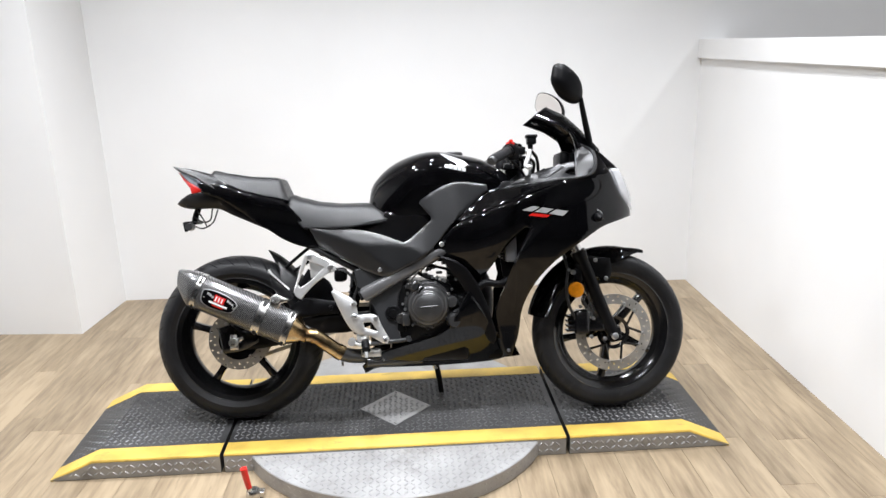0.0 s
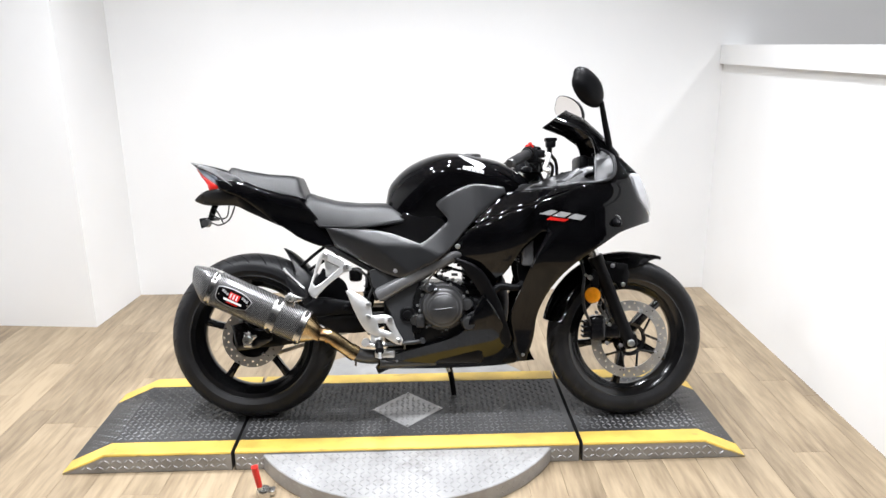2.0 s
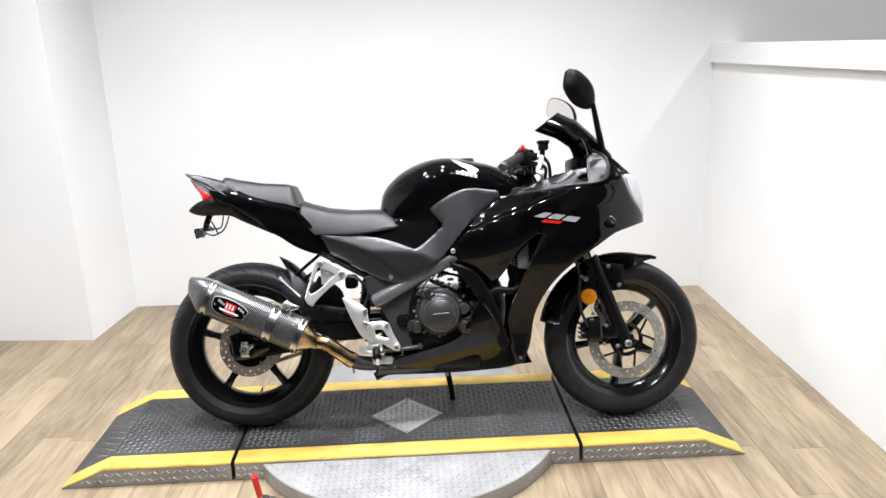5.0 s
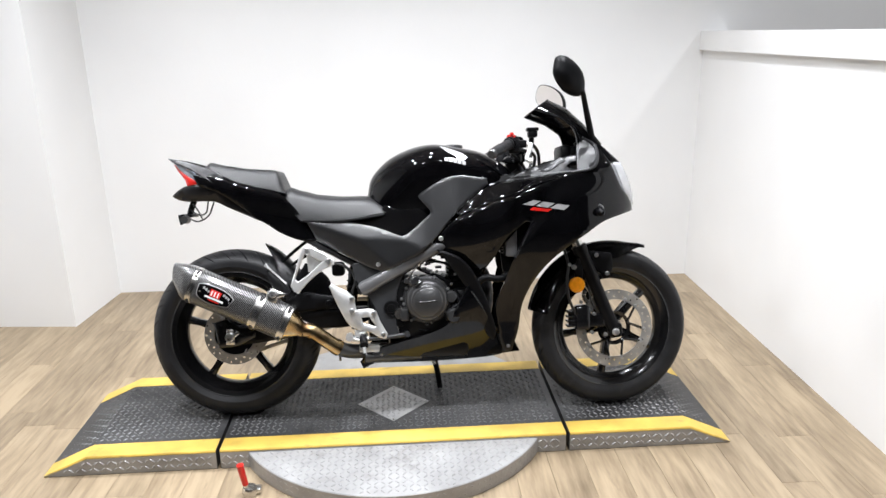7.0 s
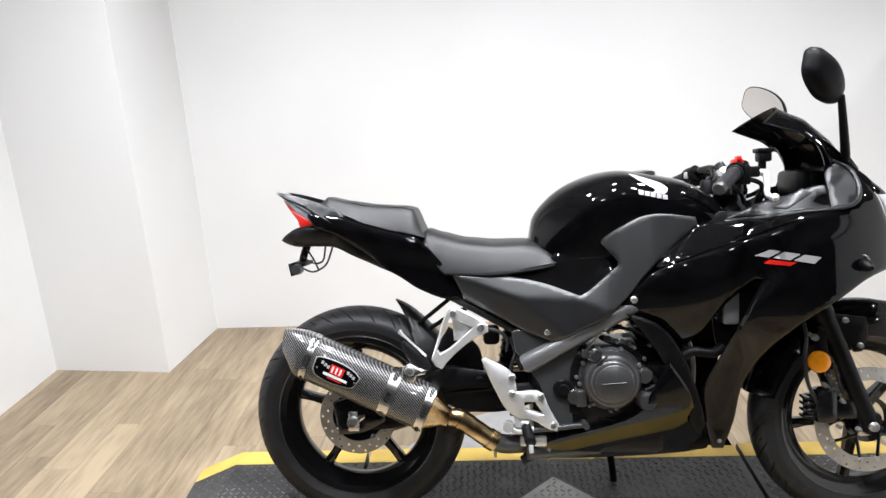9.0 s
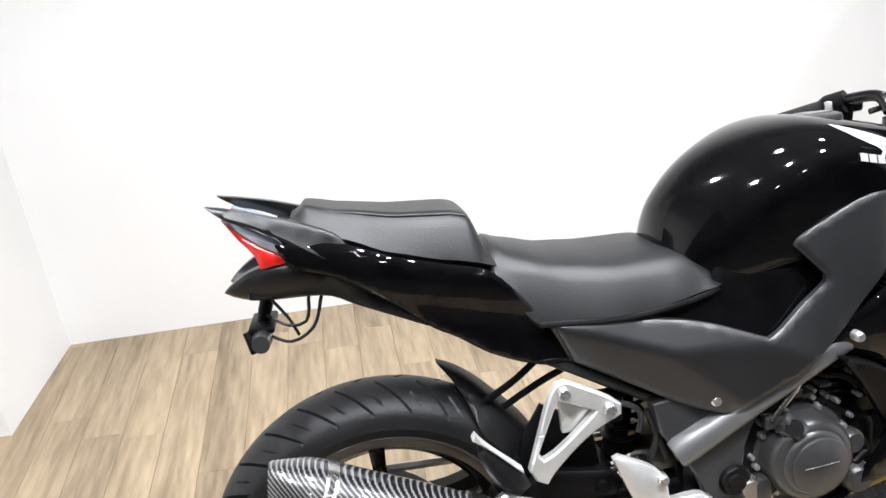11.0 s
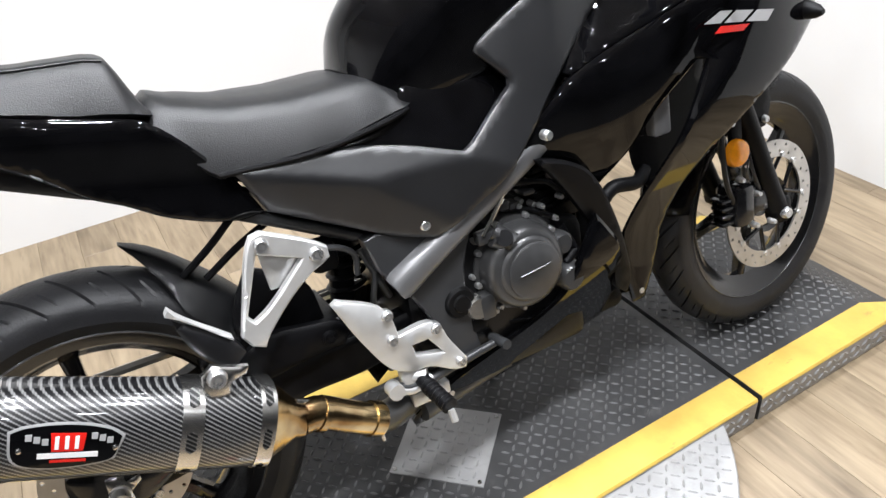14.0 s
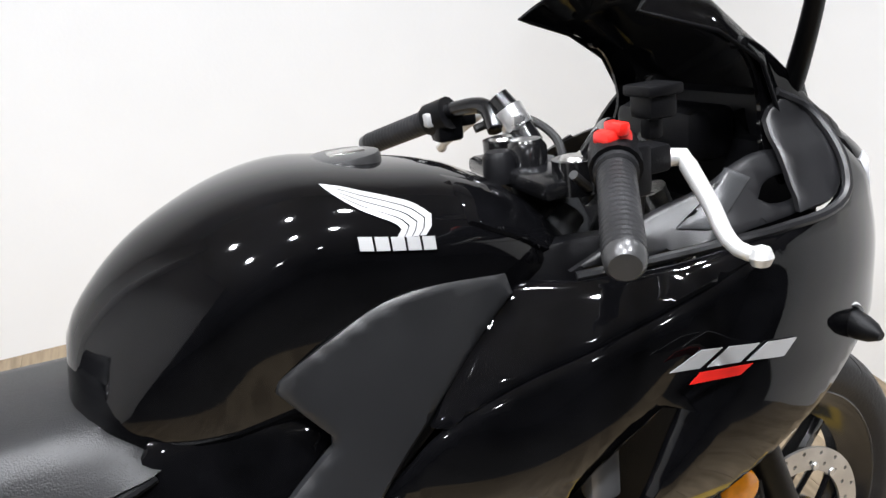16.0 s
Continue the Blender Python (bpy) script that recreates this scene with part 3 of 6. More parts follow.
def disc_plate(r_out, r_in, w, thick, holes, wave=0.0):
    """A drilled brake disc in the wheel's plane, round its centre."""
    n = 96
    outer = [((r_out + wave * math.cos(8 * t)) * math.cos(t), (r_out + wave * math.cos(8 * t)) * math.sin(t)) for t in (2 * math.pi * k / n for k in range(n))]
    inner = [(r_in * math.cos(t), r_in * math.sin(t)) for t in (2 * math.pi * k / 48 for k in range(48))]
    drills = [[(r * math.cos(a) + q * math.cos(t), r * math.sin(a) + q * math.sin(t)) for t in (math.pi / 4 * k for k in range(8))] for r, a, q in holes]
    return panel(outer, lambda u, h: w, 1, thick, 0.0, 0.04, 0.02, [inner] + drills, 60)


def spoke(r0, r1, a, wide0, wide1, depth0, depth1, hook=0.0):
    """One tapered wheel spoke with a ridge down its outer face."""
    rings = []
    for k in range(8):
        t = k / 7
        r, wd, dp = r0 + (r1 - r0) * t, wide0 + (wide1 - wide0) * t, depth0 + (depth1 - depth0) * t
        ang = a + hook * t * t
        c, e = Vector((math.cos(ang), 0, math.sin(ang))), Vector((-math.sin(ang), 0, math.cos(ang)))
        flare = 1 + 0.55 * smoothstep(0.72, 1, t)
        sec = [(-1, 0.55), (-0.55, 0.95), (0.55, 0.95), (1, 0.55), (1, -0.55), (0.55, -0.95), (-0.55, -0.95), (-1, -0.55)]
        rings.append([c * r + e * wd * flare * x + Vector((0, dp * y, 0)) for x, y in sec])
    return loft(rings)


def make_wheel(name, at, radius, half, rim_r, rim_half, turn):
    prof = [(rim_r + 0.011, -rim_half - 0.004), (rim_r + 0.013, -rim_half - 0.001), (rim_r + 0.002, -rim_half + 0.008), (rim_r - 0.004, -rim_half + 0.014), (rim_r - 0.016, -rim_half * 0.45), (rim_r - 0.019, 0),
            (rim_r - 0.016, rim_half * 0.45), (rim_r - 0.004, rim_half - 0.014), (rim_r + 0.002, rim_half - 0.008), (rim_r + 0.013, rim_half + 0.001), (rim_r + 0.011, rim_half + 0.004),
            (rim_r - 0.006, rim_half - 0.002), (rim_r - 0.020, rim_half * 0.5), (rim_r - 0.031, rim_half * 0.3), (rim_r - 0.033, 0), (rim_r - 0.031, -rim_half * 0.3), (rim_r - 0.020, -rim_half * 0.5), (rim_r - 0.006, -rim_half + 0.002)]
    rim = place(part(name, lathe(prof, (0, 0, 0), 96, True), RIM, motorcycle, "black cast alloy wheel"), at)
    part("tyre", tyre(radius, half, rim_r + 0.006, rim_half, 1), RUBBER, rim, "black road tyre with slanted grooves", True, 25)
    # thin lighter rings that paint the highlights along the rim's edges
    for r, y, q in ((rim_r + 0.0125, rim_half + 0.003, 0.0026), (rim_r - 0.002, rim_half - 0.006, 0.0018)):
        for side in (-1, 1):
            part("rim_lip", lathe([(r + q * math.cos(t), side * y + q * math.sin(t)) for t in (math.pi / 4 * k for k in range(8))], (0, 0, 0), 96, True), LIP, rim, "rim edge with its highlight put into the colour")
    part("hub", lathe([(0.0001, -0.045), (0.03, -0.045), (0.034, -0.03), (0.042, -0.02), (0.044, 0), (0.042, 0.02), (0.034, 0.03), (0.03, 0.045), (0.0001, 0.045)], (0, 0, 0), 32), RIM, rim)
    for k in range(5):
        part("spoke", spoke(0.034, rim_r - 0.022, turn + k * 2 * math.pi / 5, 0.017, 0.0095, 0.022, 0.012), RIM, rim)
    part("wheel_sticker", loft([[( (rim_r - 0.010) * math.cos(a), -rim_half * 0.75, (rim_r - 0.010) * math.sin(a)), ((rim_r - 0.003) * math.cos(a), -rim_half * 0.93, (rim_r - 0.003) * math.sin(a))] for a in (radians(q) for q in range(243, 263, 2))], False, False), SILVER, rim, "small silver sticker")
    return rim


front_wheel = make_wheel("front_wheel", FW, FR, 0.049, 0.208, 0.036, radians(-100))
STEER = radians(5)
front_wheel.rotation_euler = (0, 0, STEER)
rear_wheel = make_wheel("rear_wheel", RW, RR, 0.070, 0.216, 0.056, radians(-52))
holes = [(r, 2 * math.pi * (k + o) / 22, 0.0036) for r, o in ((0.134, 0), (0.118, 0.5)) for k in range(22)]
part("brake_disc", disc_plate(0.1425, 0.106, 0.066, 0.004, holes), DISC, front_wheel, "drilled steel front brake disc", False)
carrier = part("disc_carrier", lathe([(0.05, -0.058), (0.062, -0.064), (0.062, -0.058), (0.05, -0.052)], (0, 0, 0), 40, True), RIM, front_wheel, "black disc carrier")
for k in range(5):
    a0 = 2 * math.pi * k / 5 + 0.35
    for q in (-0.42, 0.42):
        p = Vector((0.105 * math.cos(a0), -0.063, 0.105 * math.sin(a0)))
        e = Vector((0.112 * math.cos(a0 + q), -0.063, 0.112 * math.sin(a0 + q)))
        part("carrier_arm", tube([p * 0.5 + Vector((0, -0.03, 0)), e], 0.0045, 8), RIM, carrier)
for k in range(5):
    a = 2 * math.pi * k / 5 + 0.35
    for q in (-0.42, 0.42):
        part("disc_bolt", bolt(0.112 * math.cos(a + q), 0.112 * math.sin(a + q), 0.064, 0.007, 0.005, 1, 0.004), BOLT, front_wheel)
holes = [(r, 2 * math.pi * (k + o) / 18, 0.0036) for r, o in ((0.102, 0), (0.088, 0.5)) for k in range(18)]
part("brake_disc", disc_plate(0.109, 0.073, 0.062, 0.004, holes), DISC, rear_wheel, "drilled steel rear brake disc", False)
part("disc_carrier", lathe([(0.03, -0.05), (0.078, -0.058), (0.078, -0.052), (0.03, -0.044)], (0, 0, 0), 40, True), RIM, rear_wheel)
for k in range(4):
    a = math.pi / 2 * k + 0.6
    part("disc_bolt", bolt(0.074 * math.cos(a), 0.074 * math.sin(a), 0.06, 0.007, 0.005, 1, 0.004), BOLT, rear_wheel)
part("sprocket", lathe([(0.03, 0.055), (0.105, 0.055), (0.105, 0.061), (0.03, 0.061)], (0, 0, 0), 60, True), DISC, rear_wheel, "steel rear sprocket")


# widths of the bodywork
LEG = [(0.15, 0.34), (0.22, 0.37), (0.30, 0.41), (0.38, 0.49), (0.45, 0.61), (0.50, 0.73), (0.56, 0.875), (0.62, 0.965), (0.68, 1.0), (0.72, 1.0)]
CREASE = [(0.10, 0.700), (0.145, 0.715), (0.195, 0.735), (0.30, 0.775), (0.415, 0.815), (0.55, 0.848)]


def fairing_w(u, h):
    side = 0.246 * (1 - 0.20 * smoothstep(0.30, 0.0, u))
    nose = math.sqrt(max(0.02, 1 - max(0.0, (u - 0.44) / 0.345) ** 2.2))
    low = smooth_table(LEG, h)
    top = 1 - 0.05 * smoothstep(0.76, 0.87, h) - 0.30 * smoothstep(0.862, 0.95, h)
    return side * nose * low * top


def arm_gap(u, h):
    """Distance behind the slanting edge where the side cover meets the fairing."""
    return -(u - 0.046) * 0.689 + (h - 0.634) * 0.725


def grey_w(u, h):
    """Flat facets that meet in creases: an upper slope, a rear slope and the flank."""
    d = max(0.0, arm_gap(u, h))
    flat = 0.160 - 0.42 * (h - 0.65) + 0.04 * (u + 0.25)
    arm = 0.172 - 0.03 * smoothstep(0.10, 0.25, u) - 0.16 * d
    upper = flat + (arm - flat) * smoothstep(-0.09, 0.05, u)
    along, across = (u + 0.241) * 0.615 - (h - 0.655) * 0.788, -(u + 0.241) * 0.788 - (h - 0.655) * 0.615
    rear = 0.162 - 0.03 * along - 0.36 * across
    flank = 0.162 + 0.06 * (u + 0.241) - 0.03 * smoothstep(0.10, 0.25, u)
    return min(upper, rear, flank)


def tail_w(u, h):
    return lerp_table([(-0.9, 0.055), (-0.8, 0.078), (-0.6, 0.097), (-0.4, 0.108)], u)


# tank
TANK_TOP = [(-0.195, 0.79), (-0.186, 0.838), (-0.156, 0.882), (-0.108, 0.923), (-0.045, 0.953), (0.012, 0.967), (0.065, 0.969), (0.147, 0.955), (0.23, 0.934), (0.294, 0.897), (0.35, 0.845)]
TANK_HALF = [(-0.195, 0.06), (-0.175, 0.084), (-0.106, 0.122), (-0.042, 0.149), (0.03, 0.158), (0.12, 0.156), (0.2, 0.145), (0.28, 0.128), (0.35, 0.10)]


def tank_ring(u, n=36):
    top, half = smooth_table(TANK_TOP, u), smooth_table(TANK_HALF, u)
    rear = smoothstep(0.06, -0.12, u)
    mid, bot = top - 0.115, 0.69
    mid = max(mid, bot + 0.03)
    out = []
    for k in range(n + 1):
        a = math.pi * k / n
        c, s = math.cos(a), math.sin(a)
        h = mid + (top - mid) * abs(c) ** (0.6 + 0.55 * rear) if c >= 0 else mid - (mid - bot) * abs(c) ** 0.9
        knee = 1 - 0.13 * smoothstep(-0.35, 0.45, -c) * smoothstep(-0.12, 0.0, u)
        out.append((half * knee * s ** (0.82 + 0.2 * rear if c > 0 else 0.45) if s > 1e-6 else 0.0, h))
    return out


def tank_w(u, h):
    ring = tank_ring(u)
    for (w0, h0), (w1, h1) in zip(ring, ring[1:]):
        if h1 <= h <= h0 and h0 > h1:
            return w0 + (w1 - w0) * (h0 - h) / (h0 - h1)
    return 0.0


rings = []
for k in range(54):
    u = -0.195 + 0.545 * k / 53
    ring = tank_ring(u)
    rings.append([(u, -w, h) for w, h in ring] + [(u, w, h) for w, h in ring[-2:0:-1]])
tank = part("fuel_tank", loft(rings), GLOSS, motorcycle, "gloss black fuel tank with rounded top", True, 60)
cap = part("filler_cap", lathe_z([(0.0001, 0.004), (0.034, 0.004), (0.041, 0.002), (0.043, -0.003), (0.043, -0.02), (0.0001, -0.02)], (0.115, 0.0, 0.9625), 40), ENGINE_LIT, tank, "round dark grey filler cap")
part("cap_latch", box(0.10, -0.012, 0.963, 0.14, 0.012, 0.9685, 0.002), STEEL, cap, "bright key flap")


def decal(outline, width, lift=0.0012, material=WHITE, parent=None, name="decal", label="", sharp=45):
    return part(name, panel(outline, lambda u, h: width(u, h) + lift, 1, 0.0008, 0.0, 0.007, 0.007, (), sharp), material, parent, label)


# plain feathered wing shape and a row of blocks under it
UPPER = [(0.070, 0.958), (0.086, 0.954), (0.103, 0.948), (0.130, 0.938), (0.152, 0.928), (0.164, 0.917), (0.160, 0.908), (0.152, 0.902)]
LOWER = [(0.072, 0.955), (0.084, 0.944), (0.097, 0.934), (0.112, 0.925), (0.126, 0.916), (0.128, 0.912), (0.124, 0.909), (0.122, 0.907)]
for k in range(4):
    f0, f1 = k / 4, (k + 0.84) / 4
    top = [Vector(a).lerp(Vector(b), f0) for a, b in zip(UPPER, LOWER)]
    low = [Vector(a).lerp(Vector(b), f1) for a, b in zip(UPPER, LOWER)]
    decal([tuple(q) for q in top] + [tuple(q) for q in reversed(low)], tank_w, 0.0024, SILVER, tank, "tank_emblem", "silver feather of a wing-shaped emblem", 70)
for k in range(5):
    x, y = 0.0865 + 0.0152 * k, 0.9155 - 0.0034 * k
    decal([(x, y), (x + 0.0128, y - 0.0028), (x + 0.0122, y - 0.0148), (x - 0.0006, y - 0.012)], tank_w, 0.0024, SILVER, tank, "tank_mark", "silver block mark", 20)
part("tank_trim", panel([(0.20, 0.938), (0.27, 0.912), (0.315, 0.872), (0.345, 0.83), (0.31, 0.835), (0.25, 0.872), (0.20, 0.90)], lambda u, h: tank_w(u, h) + 0.004, 1, 0.006), GLOSS, motorcycle, "gloss black tank front cover")

# seats
def seat_loft(table, half, bottom, crown=0.012):
    """table: (along, top height); half and bottom: tables of half-width and lower edge height."""
    rings, u0, u1 = [], table[0][0], table[-1][0]
    for k in range(40):
        u = u0 + (u1 - u0) * k / 39
        t, w, b = lerp_table(table, u), lerp_table(half, u), lerp_table(bottom, u)
        end = min(1.0, 0.35 + 8 * min(k, 39 - k) / 39)
        r = min(0.022, (t - b) * 0.45)
        sec = [(0, t + crown), (w * 0.5, t + crown * 0.75), (w - r * 1.9, t + 0.003), (w - r * 1.2, t - r * 0.15), (w - r * 0.55, t - r * 0.9), (w + 0.004, b + 0.006), (w - 0.002, b), (w * 0.5, b - 0.002)]
        sec = [(x, b + (z - b) * end) for x, z in sec]
        rings.append([(u, -x, z) for x, z in sec] + [(u, x, z) for x, z in reversed(sec[1:])])
    return loft(rings)


seat = part("rider_seat", seat_loft([(-0.50, 0.830), (-0.441, 0.803), (-0.37, 0.785), (-0.29, 0.777), (-0.205, 0.777), (-0.17, 0.772), (-0.138, 0.754), (-0.110, 0.740)],
    [(-0.50, 0.092), (-0.42, 0.120), (-0.3, 0.138), (-0.2, 0.134), (-0.135, 0.124), (-0.108, 0.108)], [(-0.50, 0.79), (-0.42, 0.700), (-0.26, 0.704), (-0.141, 0.721), (-0.105, 0.730)]), VINYL, motorcycle, "black vinyl rider seat", True, 50)
part("seat_skirt", tube([(-0.128, -0.120, 0.723), (-0.15, -0.129, 0.719), (-0.20, -0.137, 0.712), (-0.285, -0.140, 0.704), (-0.42, -0.124, 0.706)], 0.005, 8), BLACK, seat, "black seat base edge")
pillion = part("pillion_seat", seat_loft([(-0.778, 0.908), (-0.755, 0.919), (-0.70, 0.906), (-0.611, 0.892), (-0.535, 0.887), (-0.510, 0.881), (-0.492, 0.850), (-0.476, 0.815)],
    [(-0.778, 0.05), (-0.72, 0.078), (-0.6, 0.095), (-0.476, 0.102)], [(-0.778, 0.898), (-0.70, 0.865), (-0.633, 0.838), (-0.552, 0.817), (-0.476, 0.802)], 0.004), VINYL, motorcycle, "black vinyl raised passenger seat", True, 40)

# piping where the top of the passenger seat meets its side
pipe_top, pipe_half = [(-0.755, 0.919), (-0.70, 0.906), (-0.611, 0.892), (-0.535, 0.887), (-0.512, 0.881)], [(-0.778, 0.05), (-0.72, 0.078), (-0.6, 0.095), (-0.476, 0.102)]
for s in (1, -1):
    part("seam", tube([(u, -s * (lerp_table(pipe_half, u) - 0.028), lerp_table(pipe_top, u) - 0.0005) for u in (-0.755 + 0.243 * k / 14 for k in range(15))], 0.0016, 6), VINYL, pillion)

# tail
rings = []
for u, top, bot, w in ((-0.80, 0.90, 0.832, 0.06), (-0.74, 0.88, 0.80, 0.072), (-0.66, 0.862, 0.765, 0.08), (-0.58, 0.842, 0.735, 0.088), (-0.5, 0.815, 0.70, 0.094), (-0.44, 0.76, 0.66, 0.098), (-0.40, 0.71, 0.64, 0.1)):
    rings.append([(u, -w * 0.6, top), (u, -w, top - 0.014), (u, -w * 1.02, (top + bot) / 2), (u, -w * 0.85, bot + 0.008), (u, -w * 0.5, bot), (u, w * 0.5, bot), (u, w * 0.85, bot + 0.008), (u, w * 1.02, (top + bot) / 2), (u, w, top - 0.014), (u, w * 0.6, top)])
part("tail_core", loft(rings), BLACK, motorcycle, "black tail underbody")
for s in (1, -1):
    part("tail_panel", panel([(-0.80, 0.876), (-0.703, 0.867), (-0.633, 0.841), (-0.552, 0.819), (-0.490, 0.801), (-0.474, 0.788), (-0.394, 0.681), (-0.373, 0.636), (-0.405, 0.633), (-0.497, 0.665), (-0.548, 0.699), (-0.58, 0.717), (-0.641, 0.765), (-0.718, 0.817), (-0.785, 0.846)], lambda u, h: tail_w(u, h) + 0.005 + 0.016 * smoothstep(0.075, 0.0, abs(h - (0.782 - 0.22 * (u + 0.48)))), s, 0.005, 0.004, 0.013), GLOSS, motorcycle, "gloss black tail side panel")
    part("grab_rail", panel([(-0.894, 0.939), (-0.856, 0.931), (-0.796, 0.914), (-0.738, 0.893), (-0.706, 0.876), (-0.684, 0.840), (-0.667, 0.816), (-0.693, 0.822), (-0.745, 0.853), (-0.788, 0.881), (-0.828, 0.903), (-0.868, 0.919)], lambda u, h: tail_w(u, h) + 0.020 - 0.012 * smoothstep(0.0, 0.035, h - (0.832 - 0.46 * (u + 0.70))), s, 0.014, 0.005, 0.012), SATIN, motorcycle, "satin black grab rail fin")
    lamp = part("tail_light", panel([(-0.874, 0.917), (-0.846, 0.889), (-0.816, 0.868), (-0.788, 0.853), (-0.79, 0.845), (-0.827, 0.839), (-0.832, 0.858), (-0.853, 0.885)], lambda u, h: tail_w(u, h) + 0.004, s, 0.02, 0.003), RED, motorcycle, "red tail light lens")
    part("clear_lens", panel([(-0.872, 0.921), (-0.832, 0.901), (-0.789, 0.868), (-0.787, 0.855), (-0.816, 0.870), (-0.846, 0.891)], lambda u, h: tail_w(u, h) + 0.002, s, 0.016, 0.003), CLEAR, lamp, "clear upper lamp lens")
UNDER = [(-0.89, 0.803), (-0.869, 0.821), (-0.834, 0.839), (-0.793, 0.842), (-0.746, 0.835), (-0.708, 0.812), (-0.639, 0.772), (-0.558, 0.726), (-0.52, 0.692), (-0.569, 0.707), (-0.642, 0.739), (-0.692, 0.761), (-0.731, 0.780), (-0.787, 0.784), (-0.851, 0.785), (-0.88, 0.795)]
part("undertail", join(*[panel(UNDER, lambda u, h: tail_w(u, h) + 0.002 - 0.02 * smoothstep(0.82, 0.78, h), s, 0.02, 0.006) for s in (1, -1)], box(-0.855, -0.06, 0.787, -0.62, 0.06, 0.812, 0.006)), SATIN, motorcycle, "matte black tail lower cover")
part("light_bracket", join(tube([(-0.826, 0, 0.79), (-0.840, 0, 0.755), (-0.846, 0, 0.730)], 0.011, 10), box(-0.866, -0.045, 0.727, -0.825, 0.045, 0.739, 0.004)), BLACK, motorcycle, "black tail light bracket")
part("licence_light", tube([(-0.868, -0.045, 0.735), (-0.864, -0.05, 0.722), (-0.860, -0.05, 0.702)], 0.006, 10), BLACK, motorcycle)
part("indicator_stub", lathe([(0.0001, -0.05), (0.014, -0.05), (0.016, -0.02), (0.008, 0.0), (0.0001, 0.0)], (-0.846, -0.02, 0.720), 18), ENGINE_LIT, motorcycle)
for a in ([(-0.838, -0.03, 0.722), (-0.80, -0.05, 0.712), (-0.765, -0.05, 0.73), (-0.745, -0.04, 0.78)], [(-0.835, -0.03, 0.755), (-0.80, -0.04, 0.735), (-0.775, -0.045, 0.74), (-0.765, -0.04, 0.785)], [(-0.825, -0.02, 0.775), (-0.80, -0.04, 0.745), (-0.79, -0.03, 0.715)]):
    part("tail_wire", tube(a, 0.0028, 6), WIRE, motorcycle, "loose black wiring")

# ---- fairings ----
MID = [(0.228, 0.820), (0.30, 0.826), (0.385, 0.833), (0.465, 0.845), (0.50, 0.848), (0.55, 0.853), (0.55, 0.848), (0.415, 0.815), (0.30, 0.775), (0.195, 0.735), (0.140, 0.713), (0.125, 0.718), (0.164, 0.763)]
COWL = [(0.124, 0.705), (0.195, 0.734), (0.30, 0.774), (0.415, 0.814), (0.50, 0.847), (0.581, 0.859), (0.598, 0.872), (0.611, 0.905), (0.609, 0.946), (0.636, 0.936), (0.655, 0.89), (0.70, 0.80), (0.752, 0.735), (0.755, 0.715), (0.70, 0.703), (0.626, 0.681), (0.56, 0.64), (0.50, 0.60), (0.44, 0.548), (0.39, 0.48), (0.353, 0.393), (0.338, 0.29), (0.314, 0.213), (0.285, 0.213), (0.268, 0.28), (0.252, 0.37), (0.262, 0.412), (0.285, 0.475), (0.312, 0.556), (0.345, 0.630), (0.374, 0.686), (0.357, 0.688), (0.284, 0.612), (0.237, 0.545), (0.195, 0.490), (0.168, 0.515), (0.114, 0.572), (0.06, 0.585), (0.036, 0.612), (0.046, 0.634), (0.09, 0.676)]
STRUT = [(0.050, 0.596), (0.085, 0.588), (0.145, 0.555), (0.198, 0.475), (0.236, 0.375), (0.255, 0.28), (0.245, 0.262), (0.222, 0.285), (0.214, 0.35), (0.18, 0.412), (0.13, 0.49), (0.09, 0.548)]
BELLY = [(-0.222, 0.168), (-0.232, 0.198), (-0.205, 0.226), (-0.16, 0.252), (-0.08, 0.276), (0.0, 0.298), (0.05, 0.316), (0.083, 0.338), (0.115, 0.392), (0.145, 0.448), (0.158, 0.468), (0.20, 0.405), (0.255, 0.31), (0.30, 0.295), (0.35, 0.205), (0.298, 0.192), (0.16, 0.184), (0.018, 0.183), (-0.12, 0.187), (-0.18, 0.188)]
GREYP = [(-0.402, 0.705), (-0.34, 0.704), (-0.271, 0.701), (-0.16, 0.678), (-0.068, 0.645), (-0.05, 0.653), (0.0, 0.693), (0.031, 0.720), (0.032, 0.732), (-0.009, 0.780), (-0.005, 0.792), (0.053, 0.827), (0.101, 0.848), (0.131, 0.852), (0.232, 0.841), (0.237, 0.820), (0.166, 0.763), (0.098, 0.696), (0.046, 0.634), (-0.006, 0.587), (-0.06, 0.56), (-0.108, 0.535), (-0.138, 0.523), (-0.20, 0.545), (-0.286, 0.591), (-0.37, 0.636)]


def belly_w(u, h):
    """A flat slope that turns in under the engine, upright above a rising line."""
    below = 0.234 + 0.36 * (u + 0.235) - h
    turn = 0.5 * (below + math.sqrt(below * below + 0.0016))
    return 0.156 + 0.07 * (u + 0.1) - 0.10 * smoothstep(0.16, 0.42, u) ** 2 - 0.62 * turn


def skin_w(u, h):
    """The outer skin, which runs from the side cover's edge out to the full width."""
    t = 1 - (1 - min(1.0, max(0.0, -arm_gap(u, h) / 0.165))) ** 2
    behind = smoothstep(0.04, -0.04, u - 0.210 - (h - 0.472) * 0.77)
    below = min(0.15, max(0.0, smooth_table(CREASE, u) - h))
    return (grey_w(u, h) + 0.010) * (1 - t) + fairing_w(u, h) * t - 0.30 * behind * below


def mid_w(u, h):
    """Above the crease the skin leans in towards the cockpit."""
    return skin_w(u, h) - 0.002 - 0.25 * max(0.0, h - smooth_table(CREASE, u))


